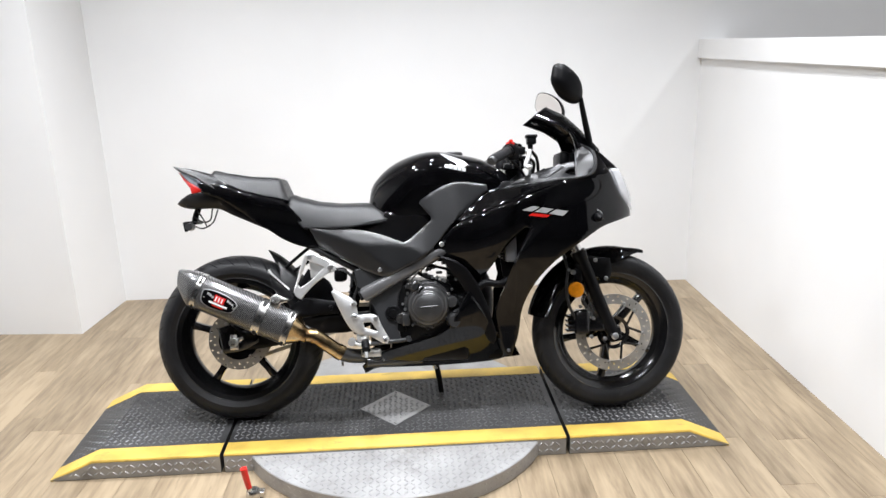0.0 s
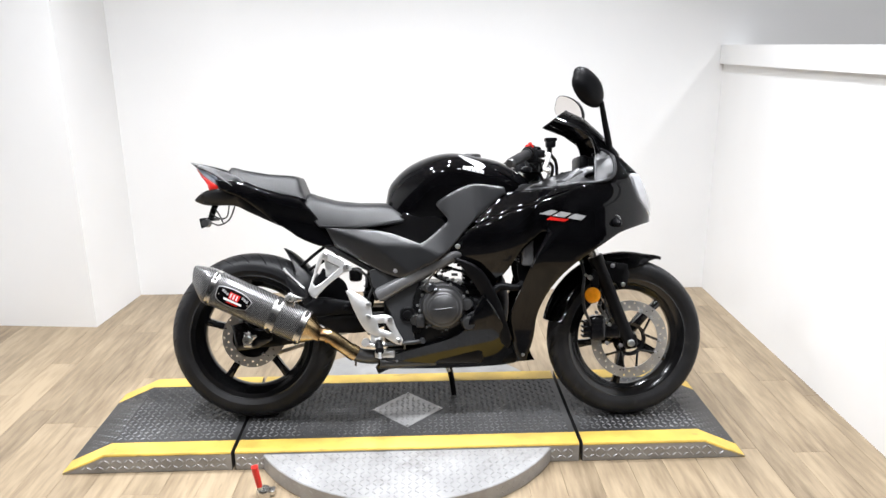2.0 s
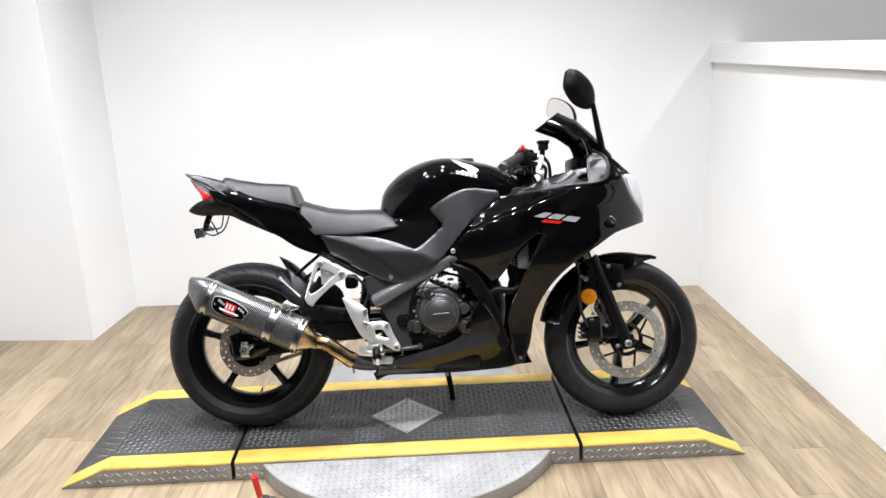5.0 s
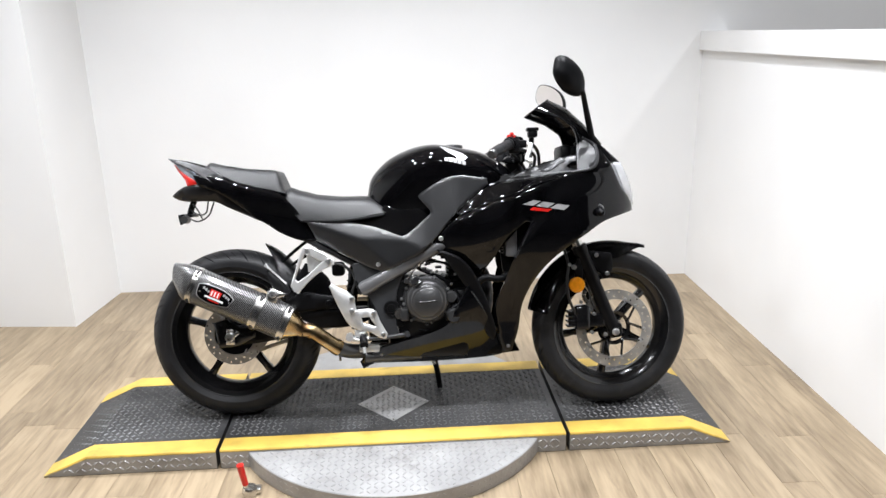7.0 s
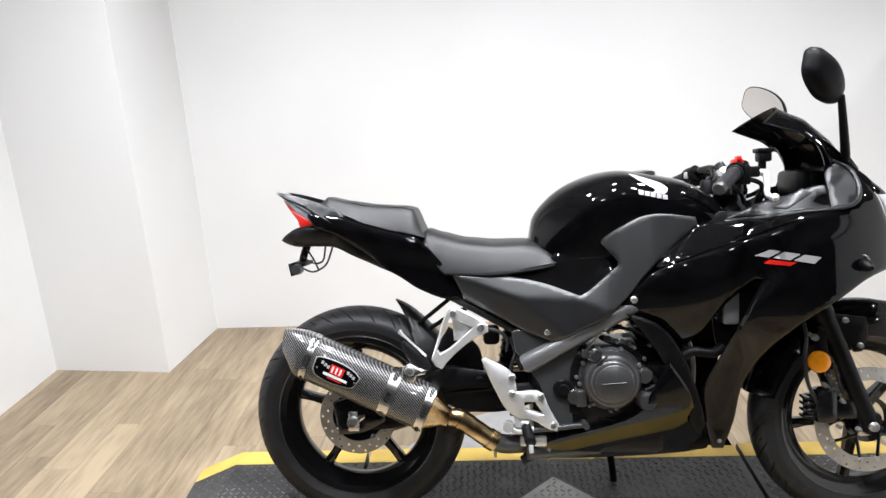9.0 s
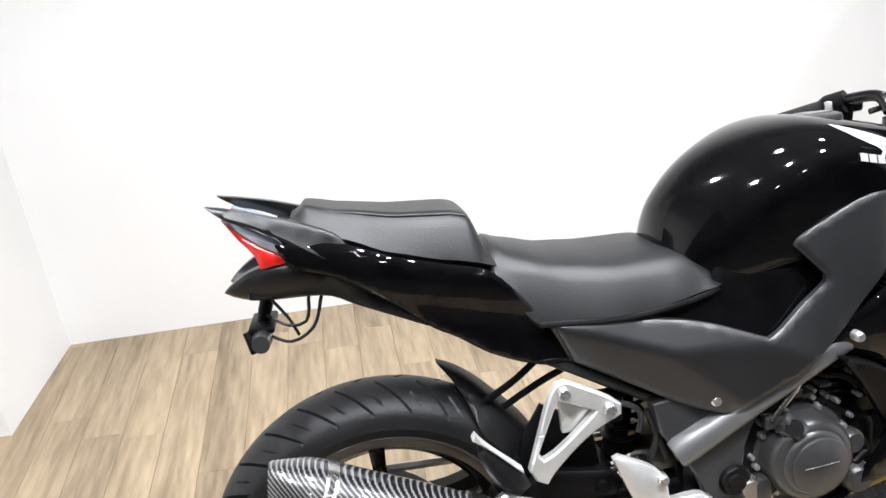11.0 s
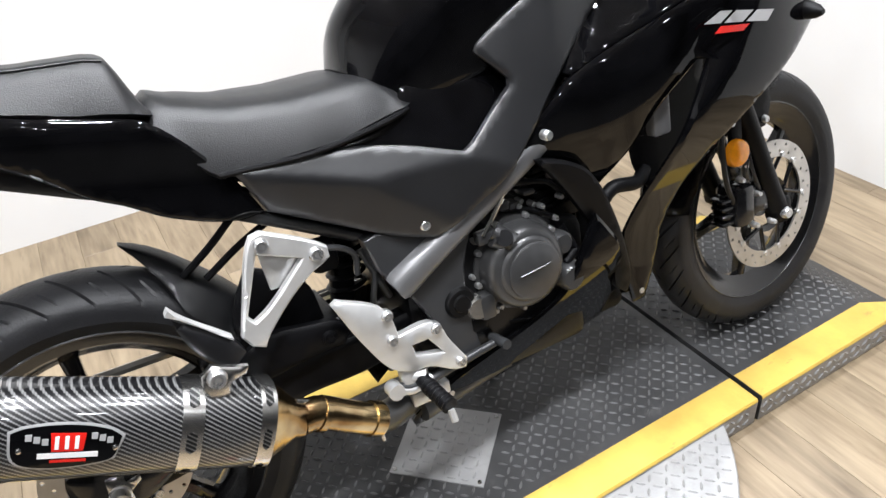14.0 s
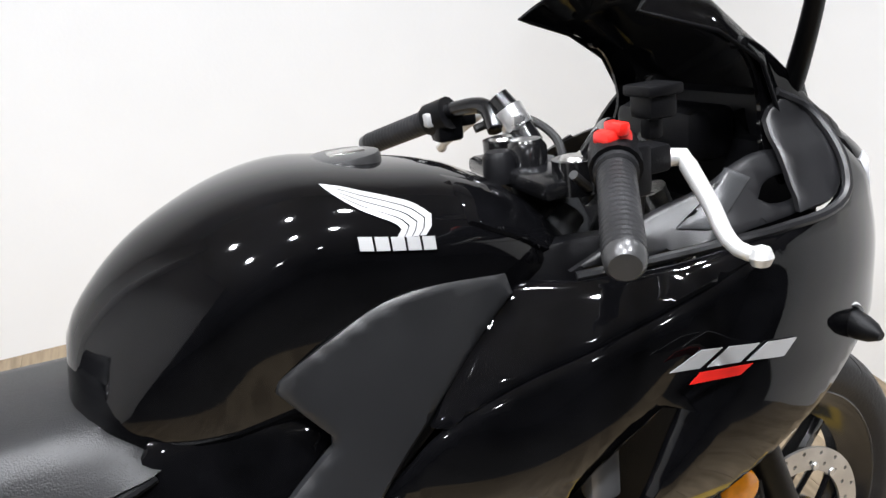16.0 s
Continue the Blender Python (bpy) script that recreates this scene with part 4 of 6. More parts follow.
def inner_w(u, h):
    """The inner cockpit panel leans in from the fairing's rim."""
    return lerp_table([(0.30, 0.150), (0.385, 0.180), (0.465, 0.208), (0.60, 0.212)], u) - 0.8 * max(0.0, h - 0.845)


for s in (1, -1):
    part("upper_fairing", panel(MID, mid_w, s, 0.005, 0.005, 0.014), GLOSS, motorcycle, "gloss black upper side fairing")
    cowl = part("side_fairing", panel(COWL, skin_w, s, 0.005, 0.006, 0.012), GLOSS, motorcycle, "large gloss black side fairing with an air slot")
    part("fairing_strut", panel(STRUT, lambda u, h: lerp_table([(0.27, 0.122), (0.40, 0.146), (0.58, 0.176)], h), s, 0.014, 0.006, 0.02), BLACK, motorcycle, "satin black inner fairing strip")
    part("belly_pan", panel(BELLY, belly_w, s, 0.005, 0.006, 0.02), GLOSS, motorcycle, "gloss black lower side fairing")
    part("side_cover", panel(GREYP, grey_w, s, 0.008, 0.004, 0.010, 0.012, (), 28), GREY, motorcycle, "matte dark grey side cover below the tank")
    part("side_triangle", panel([(-0.307, 0.706), (-0.24, 0.709), (-0.165, 0.726), (-0.142, 0.738), (-0.124, 0.757), (-0.05, 0.748), (0.026, 0.738), (0.042, 0.718), (-0.046, 0.640), (-0.085, 0.634), (-0.122, 0.643), (-0.257, 0.687)], lambda u, h: 0.130 - 0.32 * (h - 0.70) + 0.03 * (u + 0.1), s, 0.028, 0.004, 0.02, 0.014, (), 30), GLOSS, motorcycle, "gloss black panel under the seat nose")
    part("fairing_liner", panel([(0.285, 0.745), (0.47, 0.78), (0.45, 0.60), (0.40, 0.50), (0.31, 0.46), (0.285, 0.51)], lambda u, h: 0.125, s, 0.006, 0.003), BLACK, motorcycle, "black inner fairing liner")
    part("cockpit_side", panel([(0.487, 1.045), (0.53, 1.016), (0.552, 0.955), (0.548, 0.91), (0.565, 0.872), (0.615, 0.872), (0.662, 0.882), (0.658, 0.922), (0.622, 0.955), (0.585, 0.995), (0.54, 1.03)], lambda u, h: 0.139 + 0.02 * smoothstep(0.95, 0.87, h), s, 0.005, 0.003), GLOSS, motorcycle, "black inner windscreen support")
    part("head_lens", panel([(0.668, 0.882), (0.700, 0.885), (0.735, 0.83), (0.762, 0.765), (0.762, 0.735), (0.705, 0.80)], lambda u, h: fairing_w(u, h) - 0.004, s, 0.004, 0.004, 0.015), LENS, motorcycle, "clear headlight lens")
    inner = part("inner_cowl", panel([(0.30, 0.830), (0.385, 0.836), (0.465, 0.848), (0.57, 0.860), (0.594, 0.872), (0.604, 0.908), (0.53, 0.912), (0.45, 0.89), (0.36, 0.862)], inner_w, s, 0.006, 0.003, 0.014, 0.012, [[(0.505, 0.873), (0.522, 0.886), (0.562, 0.888), (0.577, 0.878), (0.56, 0.868), (0.52, 0.865)]]), SATIN, motorcycle, "satin black inner cockpit panel with an opening")
    # no real part: a reflection on the inner panel, built as a grey strip
    part("inner_reflection", panel([(0.486, 0.906), (0.506, 0.894), (0.437, 0.856), (0.408, 0.860)], lambda u, h: inner_w(u, h) + 0.004, s, 0.005, 0.002, 0.014, 0.012, (), 30), FRAME, inner, "grey strip standing for a reflection on the inner panel")
    part("inner_nose", panel([(0.535, 0.858), (0.575, 0.862), (0.598, 0.875), (0.618, 0.905), (0.618, 0.948), (0.575, 0.968), (0.548, 0.945), (0.54, 0.90)], lambda u, h: lerp_table([(0.86, 0.214), (0.90, 0.188), (0.95, 0.148)], h), s, 0.006, 0.003, 0.015), SATIN, motorcycle, "satin black inner nose panel")
    part("tank_infill", panel([(0.20, 0.76), (0.225, 0.842), (0.30, 0.852), (0.37, 0.848), (0.44, 0.838), (0.44, 0.77)], lambda u, h: 0.135 - 0.30 * (h - 0.80), s, 0.02, 0.004, 0.03), BLACK, motorcycle, "black panel between tank and fairing")
    part("cowl_rim", tube([(0.30, -s * 0.158, 0.828), (0.385, -s * 0.186, 0.836), (0.465, -s * 0.216, 0.848), (0.50, -s * 0.222, 0.851), (0.572, -s * 0.223, 0.860), (0.596, -s * 0.213, 0.872), (0.610, -s * 0.190, 0.905), (0.604, -s * 0.150, 0.95), (0.566, -s * 0.143, 0.972)], 0.0055, 8), SATIN, motorcycle, "dark grey cockpit edge")

# plain shapes for the lettering on the right cowl
def cowl_mark(pts, material, name, label):
    decal(pts, fairing_w, 0.0022, material, motorcycle, name, label, 20)


def mark_at(a, b):
    """A place on the slanting line of marks: a along it, b up it."""
    return (0.342 + 0.140 * a + 0.020 * b, 0.747 - 0.0215 * a + (0.0165 - 0.003 * a) * b)


for shape in ([(0.0, 0.0), (0.12, 1.0), (0.30, 1.0), (0.25, 0.0)], [(0.31, 0.0), (0.36, 1.0), (0.63, 1.0), (0.60, 0.0)], [(0.66, 0.0), (0.70, 1.0), (0.99, 1.0), (1.02, -0.1)]):
    cowl_mark([mark_at(*q) for q in shape], SILVER, "cowl_mark", "slanted silver shape")
cowl_mark([mark_at(*q) for q in ((0.28, -0.85), (0.29, -0.25), (0.74, -0.22), (0.72, -0.82))], RED, "cowl_bar", "red bar under the silver shapes")

# windscreen
def screen_pt(a, b):
    cu, ch = lerp_table([(0, 0.472), (0.33, 0.535), (0.66, 0.60), (1, 0.672)], a), lerp_table([(0, 1.122), (0.33, 1.092), (0.66, 1.030), (1, 0.940)], a)
    eu, eh = lerp_table([(0, 0.404), (0.33, 0.487), (0.66, 0.540), (1, 0.570)], a), lerp_table([(0, 1.074), (0.33, 1.045), (0.66, 1.008), (1, 0.945)], a)
    ew = lerp_table([(0, 0.128), (0.33, 0.146), (0.66, 0.150), (1, 0.146)], a)
    q = abs(b) ** 1.7
    return (cu + (eu - cu) * q, ew * math.sin(b * 1.3) / math.sin(1.3), ch + (eh - ch) * q)


bm = bmesh.new()
grid_v = [[bm.verts.new(screen_pt(i / 28, -1 + 2 * j / 28)) for j in range(29)] for i in range(29)]
for i in range(28):
    for j in range(28):
        bm.faces.new((grid_v[i][j], grid_v[i + 1][j], grid_v[i + 1][j + 1], grid_v[i][j + 1]))
bmesh.ops.solidify(bm, geom=bm.faces[:], thickness=0.004)
screen = part("windscreen", bm, SMOKE, motorcycle, "dark smoked windscreen", True, 50)
rim_line = [screen_pt(1 - k / 12, -1) for k in range(12)] + [screen_pt(0, -1 + k / 8) for k in range(17)] + [screen_pt((k + 1) / 12, 1) for k in range(12)]
part("screen_edge", tube(rim_line, 0.0024, 8, 0.02), BLACK, screen, "dull rounded screen edge")
for s in (1, -1):
    part("screen_bolt", bolt(0.600, 0.968, 0.126, 0.007, 0.004, s), BOLT, screen)
    part("screen_bolt", bolt(0.52, 1.03, 0.143, 0.006, 0.004, s), BLACK, screen)

# nose between the lenses, and the closing inner nose
def nose_piece(h0, h1):
    rings = []
    for k in range(9):
        h = h0 + (h1 - h0) * k / 8
        u = lerp_table([(0.72, 0.762), (0.76, 0.772), (0.83, 0.748), (0.90, 0.705), (0.945, 0.668)], h)
        rings.append([(u - 0.05 * abs(b) ** 2 * (1 + abs(b)), -0.075 * b, h) for b in (q / 6 for q in range(-6, 7))])
    bm = loft(rings, False, False)
    bmesh.ops.solidify(bm, geom=bm.faces[:], thickness=0.006)
    return bm


part("headlight", nose_piece(0.72, 0.885), LENS, motorcycle, "clear faceted headlight")
part("nose_panel", nose_piece(0.886, 0.945), GLOSS, motorcycle, "gloss black nose panel")
for s in (1, -1):
    part("nose_cheek", panel([(0.642, 0.925), (0.658, 0.928), (0.698, 0.885), (0.668, 0.884), (0.652, 0.90)], lambda u, h: fairing_w(u, h) - 0.006, s, 0.004, 0.003, 0.012), GLOSS, motorcycle, "gloss black headlight surround")

# mirrors
for s in (1, -1):
    mirror = part("mirror_stalk", tube([(0.606, -s * 0.122, 0.962), (0.597, -s * 0.142, 0.995), (0.577, -s * 0.178, 1.055), (0.556, -s * 0.212, 1.125)], lambda q: 0.0125 - 0.004 * q, 12), BLACK, motorcycle, "black mirror arm")
    part("stalk_base", tube([(0.625, -s * 0.105, 0.945), (0.604, -s * 0.125, 0.972)], lambda q: 0.021 - 0.006 * q, 12), BLACK, mirror)
    out = [(0.477, 1.239), (0.500, 1.234), (0.535, 1.209), (0.556, 1.175), (0.561, 1.128), (0.547, 1.108), (0.523, 1.110), (0.490, 1.126), (0.456, 1.178), (0.460, 1.21), (0.466, 1.232)]
    cx, ch = 0.510, 1.172
    size, sink, shift = (1.0, 0.0, 0.0) if s == 1 else (0.92, 0.020, 0.016)
    rings = []
    for depth, k in ((-0.034, 0.12), (-0.032, 0.45), (-0.025, 0.75), (-0.012, 0.95), (0.0, 1.0), (0.010, 0.995), (0.013, 0.975), (0.012, 0.94)):
        ring = []
        for q in curve([Vector(p) for p in out], True, 0.010, 70):
            du, dh = (q.x - cx) * k * size, (q.y - ch) * k * size
            ring.append((cx + shift + du - depth * 0.6, -s * (0.222 - du * (0.65 if s == 1 else 0.9) - depth * 0.7), ch + dh - sink))
        rings.append(ring)
    shell = part("mirror_shell", loft(rings), BLACK, mirror, "black plastic mirror housing", True, 50)
    part("mirror_pane", loft([[(q[0] - 0.0006, q[1] + s * 0.0007, q[2]) for q in rings[-1]], [(q[0] - 0.0016, q[1] + s * 0.0018, q[2]) for q in rings[-1]]]), MIRROR, shell, "mirror glass")

# front indicators
for s in (1, -1):
    sig = part("indicator", tube([(0.606, -s * 0.150, 0.724), (0.607, -s * 0.175, 0.722), (0.609, -s * 0.210, 0.717), (0.612, -s * 0.252, 0.711)], lambda q: 0.008 + 0.0095 * math.sin(min(1, q * 1.05) * math.pi) ** 0.6 if q < 0.95 else 0.005, 18), BLACK, motorcycle, "black slim turn signal")
    part("signal_ring", lathe([(0.015, -0.002), (0.018, -0.004), (0.020, 0.0), (0.015, 0.002)], (0.605, -s * (fairing_w(0.605, 0.722) - 0.003), 0.722), 24, True), SILVER, sig, "silver seat ring")
part("fairing_bolt", bolt(0.066, 0.636, 0.191, 0.0075, 0.005), BOLT, motorcycle)
part("cover_bolt", bolt(-0.153, 0.550, 0.158, 0.008, 0.004), BOLT, motorcycle)
for u, h, w in ((0.302, 0.235, fairing_w(0.302, 0.235) - 0.002), (-0.155, 0.222, belly_w(-0.155, 0.222) - 0.001)):
    part("panel_screw", bolt(u, h, w, 0.006, 0.004), BOLT, motorcycle)

# ---- engine and frame ----
crank = part("crankcase", box(-0.20, -0.125, 0.275, 0.10, 0.12, 0.495, 0.02), ENGINE, motorcycle, "black engine casing")
part("sump", box(-0.13, -0.10, 0.20, 0.16, 0.10, 0.30, 0.02), ENGINE, crank)
part("front_case", box(0.06, -0.11, 0.32, 0.17, 0.10, 0.45, 0.02), ENGINE, crank)
cylinder = part("cylinder", box(0.092, -0.078, 0.44, 0.21, 0.078, 0.57, 0.005), ENGINE, motorcycle, "black finned cylinder")
for k in range(6):
    part("fin", box(0.084, -0.085, 0.47 + 0.016 * k, 0.218, 0.085, 0.478 + 0.016 * k, 0.003, 1), ENGINE, cylinder)
part("cylinder_head", box(0.082, -0.092, 0.565, 0.22, 0.092, 0.66, 0.014), ENGINE, motorcycle, "black cylinder head")
# covers in the lighter engine grey, which carries the light falling on them
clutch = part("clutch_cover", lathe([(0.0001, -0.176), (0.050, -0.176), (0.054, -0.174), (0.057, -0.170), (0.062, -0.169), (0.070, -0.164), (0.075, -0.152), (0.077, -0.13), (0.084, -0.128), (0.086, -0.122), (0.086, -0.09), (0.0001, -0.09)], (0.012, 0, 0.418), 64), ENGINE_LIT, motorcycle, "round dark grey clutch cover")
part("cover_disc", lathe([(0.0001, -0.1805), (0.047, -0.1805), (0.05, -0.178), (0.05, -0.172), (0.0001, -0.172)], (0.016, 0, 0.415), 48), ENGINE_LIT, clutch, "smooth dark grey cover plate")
part("cover_lettering", tube([(-0.015, -0.181, 0.415), (0.045, -0.181, 0.420)], 0.0016, 6), ENGINE_LIT, clutch)
for k, a in enumerate((25, 70, 110, 150, 190, 235, 280, 325)):
    part("cover_bolt", bolt(0.012 + 0.083 * math.cos(radians(a)), 0.418 + 0.083 * math.sin(radians(a)), 0.130, 0.0052, 0.006), BOLT, clutch)
part("filler_plug", tube([(-0.012, -0.15, 0.475), (-0.03, -0.175, 0.49)], 0.014, 12), BLACK, motorcycle)
part("cable_lever", join(tube([(-0.045, -0.155, 0.485), (-0.015, -0.16, 0.468), (0.0, -0.165, 0.462)], 0.011, 10), box(-0.065, -0.15, 0.478, -0.03, -0.13, 0.50, 0.004)), ENGINE_LIT, motorcycle, "clutch release arm")
part("clutch_cable", tube([(-0.055, -0.15, 0.495), (-0.02, -0.155, 0.54), (0.025, -0.15, 0.60)], 0.0035, 8), STEEL, motorcycle, "bare clutch cable")
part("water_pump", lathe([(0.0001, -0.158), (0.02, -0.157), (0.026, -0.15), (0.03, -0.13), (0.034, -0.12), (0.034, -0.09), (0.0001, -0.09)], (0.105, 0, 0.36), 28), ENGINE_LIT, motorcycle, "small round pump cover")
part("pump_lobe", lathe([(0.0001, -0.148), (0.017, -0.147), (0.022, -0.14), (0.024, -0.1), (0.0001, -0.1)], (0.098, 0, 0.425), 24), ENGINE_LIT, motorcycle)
part("oil_filter_cap", lathe([(0.0001, -0.15), (0.018, -0.15), (0.022, -0.143), (0.024, -0.1), (0.0001, -0.1)], (-0.085, 0, 0.372), 24), STEEL, motorcycle, "dull metal cap")
part("sensor", box(-0.10, -0.14, 0.325, -0.068, -0.10, 0.355, 0.006), BLACK, motorcycle)
for k in range(16):
    rr = random.Random(k + 40)
    u, h = -0.06 + 0.2 * rr.random(), 0.50 + 0.09 * rr.random()
    if k > 9:
        u, h = -0.11 + 0.30 * rr.random(), 0.285 + 0.06 * rr.random()
    part("engine_bolt", bolt(u, h, 0.118 - 0.02 * rr.random(), 0.005, 0.005), BOLT, motorcycle)
for pts, r in (([(-0.05, -0.10, 0.55), (0.0, -0.12, 0.52), (0.05, -0.12, 0.50), (0.10, -0.12, 0.47)], 0.006), ([(0.0, -0.10, 0.60), (0.03, -0.13, 0.56), (0.09, -0.13, 0.54), (0.13, -0.12, 0.50)], 0.005), ([(-0.08, -0.10, 0.47), (-0.06, -0.13, 0.53), (-0.01, -0.13, 0.56)], 0.0045), ([(0.11, -0.12, 0.45), (0.13, -0.13, 0.40), (0.10, -0.14, 0.385)], 0.009), ([(-0.02, -0.12, 0.31), (0.05, -0.13, 0.30), (0.10, -0.12, 0.33)], 0.006)):
    part("engine_hose", tube(pts, r, 10), BLACK, motorcycle, "black engine hose")
rr = random.Random(9)
for k in range(12):
    u, h = -0.03 + 0.16 * rr.random(), 0.495 + 0.085 * rr.random()
    part("wiring_clip", box(u, -0.128 - 0.01 * rr.random(), h, u + 0.012 + 0.012 * rr.random(), -0.10, h + 0.008 + 0.008 * rr.random(), 0.002), BLACK if k % 3 else ENGINE_LIT, motorcycle)
cable = part("cable_adjuster", tube([(-0.042, -0.152, 0.512), (0.028, -0.150, 0.596)], 0.0028, 8, 0.012, False), BOLT, motorcycle, "bright threaded cable adjuster")
for q in (0.35, 0.52, 0.85):
    c = Vector((-0.042, -0.152, 0.512)).lerp(Vector((0.028, -0.150, 0.596)), q)
    part("adjuster_nut", tube([c, c + Vector((0.006, 0, 0.0072))], 0.0062, 6, 0.012, False), BOLT, cable)
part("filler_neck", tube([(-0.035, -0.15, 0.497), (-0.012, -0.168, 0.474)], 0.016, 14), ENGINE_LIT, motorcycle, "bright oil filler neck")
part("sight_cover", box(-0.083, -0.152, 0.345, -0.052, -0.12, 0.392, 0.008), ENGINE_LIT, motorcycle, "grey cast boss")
for u, h in ((-0.062, 0.482), (-0.078, 0.422), (0.066, 0.372), (0.01, 0.33), (-0.045, 0.345), (0.10, 0.47), (0.075, 0.50), (0.03, 0.515), (0.115, 0.505)):
    part("engine_bolt", bolt(u, h, 0.130, 0.0045, 0.005, 1, 0.012), BOLT, motorcycle)
part("throttle_body", join(box(-0.10, -0.07, 0.615, 0.10, 0.07, 0.69, 0.02), box(-0.20, -0.08, 0.57, -0.09, 0.08, 0.70, 0.02)), BLACK, motorcycle, "black intake box")
for k, (u, h) in enumerate(((-0.03, 0.575), (0.02, 0.545), (-0.06, 0.54))):
    part("fuel_fitting", join(tube([(u, -0.09, h), (u + 0.025, -0.105, h + 0.008)], 0.007, 10), box(u - 0.01, -0.10, h - 0.008, u + 0.008, -0.085, h + 0.01, 0.003)), STEEL, motorcycle, "bright metal fitting")

# frame: one cast plate with a bevelled spar along it
for s in (1, -1):
    cast = part("frame_plate", plate([(0.075, 0.630), (0.085, 0.602), (-0.01, 0.542), (-0.07, 0.505), (-0.092, 0.45), (-0.095, 0.36), (-0.088, 0.29), (-0.15, 0.283), (-0.165, 0.37), (-0.195, 0.435), (-0.238, 0.495), (-0.248, 0.548), (-0.225, 0.556), (-0.145, 0.532)], 0.105, 0.138, (), 0.004, s, 0.03, 20), FRAME, motorcycle, "satin dark grey frame plate", True, 30)
    a, b = Vector((0.085, 0.621)), Vector((-0.218, 0.458))
    n = Vector((b - a).orthogonal()).normalized()
    rings = []
    for q, k in ((a, 0.85), (a + (b - a) * 0.03, 1.0), (a + (b - a) * 0.72, 1.0), (a + (b - a) * 0.97, 1.15), (b, 0.9)):
        rings.append([(q.x + n.x * x * k, -s * y, q.y + n.y * x * k) for x, y in ((-0.024, 0.136), (-0.020, 0.152), (-0.014, 0.159), (-0.005, 0.161), (0.005, 0.161), (0.014, 0.159), (0.020, 0.152), (0.024, 0.136))])
    # same paint as the plate; the lighter grey holds the highlight along the ridge
    part("spar", loft(rings), SPAR, cast, "satin grey frame spar, its highlight put into the colour", True, 50)
    part("pivot_cap", lathe([(0.0001, -0.150 * s), (0.014, -0.150 * s), (0.016, -0.146 * s), (0.024, -0.146 * s), (0.028, -0.140 * s), (0.028, -0.12 * s), (0.0001, -0.12 * s)], (-0.113, 0, 0.392), 28), ENGINE, motorcycle, "round black pivot cap")
    part("subframe_rail", tube([(-0.15, -s * 0.10, 0.505), (-0.235, -s * 0.098, 0.545), (-0.38, -s * 0.095, 0.625), (-0.52, -s * 0.09, 0.70)], 0.011, 10), FRAME, motorcycle, "dark grey seat rail")
    part("spine_tube", tube([(0.06, -s * 0.10, 0.62), (0.20, -s * 0.09, 0.74), (0.36, -s * 0.05, 0.86)], 0.018, 10), FRAME, motorcycle)
part("air_box", box(-0.36, -0.085, 0.59, -0.12, 0.085, 0.70, 0.03), BLACK, motorcycle, "black box under the seat")
part("head_tube", tube([(0.34, 0, 0.905), (0.43, 0, 0.72)], 0.032, 16), FRAME, motorcycle)
radiator = part("radiator", box(0.285, -0.15, 0.565, 0.325, 0.15, 0.76, 0.006), BLACK, motorcycle, "black radiator")
for k in range(18):
    z = 0.575 + 0.0098 * k
    part("radiator_fin", box(0.280, -0.14, z, 0.2895, 0.14, z + 0.0035), SILVER, radiator)
part("radiator_tank", box(0.29, -0.178, 0.565, 0.33, -0.15, 0.745, 0.008), SPAR, radiator, "bare aluminium radiator end tank")
part("radiator_hose", tube([(0.30, -0.13, 0.50), (0.275, -0.142, 0.486), (0.215, -0.142, 0.490), (0.188, -0.140, 0.465), (0.17, -0.13, 0.41)], 0.013, 14), BLACK, motorcycle, "black coolant hose")
part("exhaust_header", tube([(0.16, -0.03, 0.56), (0.22, -0.03, 0.50), (0.23, -0.03, 0.36), (0.18, -0.04, 0.25), (0.05, -0.06, 0.215), (-0.10, -0.09, 0.212), (-0.215, -0.12, 0.215)], 0.021, 14), ENGINE_LIT, motorcycle, "dull grey exhaust header pipe")
part("nose_bulkhead", join(box(0.595, -0.125, 0.80, 0.635, 0.125, 0.965, 0.02), box(0.58, -0.155, 0.78, 0.63, 0.155, 0.915, 0.02)), BLACK, motorcycle, "black bulkhead behind the headlight")
part("nose_core", box(0.40, -0.09, 0.62, 0.60, 0.09, 0.83, 0.04), BLACK, motorcycle, "black cockpit core")
part("belly_core", box(-0.12, -0.055, 0.192, 0.29, 0.055, 0.24, 0.02), BLACK, motorcycle)

# ---- rear end ----
part("swingarm", join(panel([(-0.735, 0.335), (-0.66, 0.335), (-0.57, 0.340), (-0.46, 0.376), (-0.40, 0.386), (-0.26, 0.392), (-0.13, 0.400), (-0.13, 0.37), (-0.27, 0.325), (-0.40, 0.318), (-0.52, 0.285), (-0.66, 0.268), (-0.735, 0.27)], lambda u, h: 0.102 + 0.012 * smoothstep(-0.5, -0.2, u), 1, 0.03, 0.007),
    panel([(-0.735, 0.335), (-0.66, 0.335), (-0.57, 0.340), (-0.46, 0.376), (-0.40, 0.386), (-0.26, 0.392), (-0.13, 0.400), (-0.13, 0.37), (-0.27, 0.325), (-0.40, 0.318), (-0.52, 0.285), (-0.66, 0.268), (-0.735, 0.27)], lambda u, h: 0.115, -1, 0.03, 0.007), box(-0.36, -0.10, 0.335, -0.29, 0.10, 0.41, 0.012)), BLACK, motorcycle, "black steel swingarm")
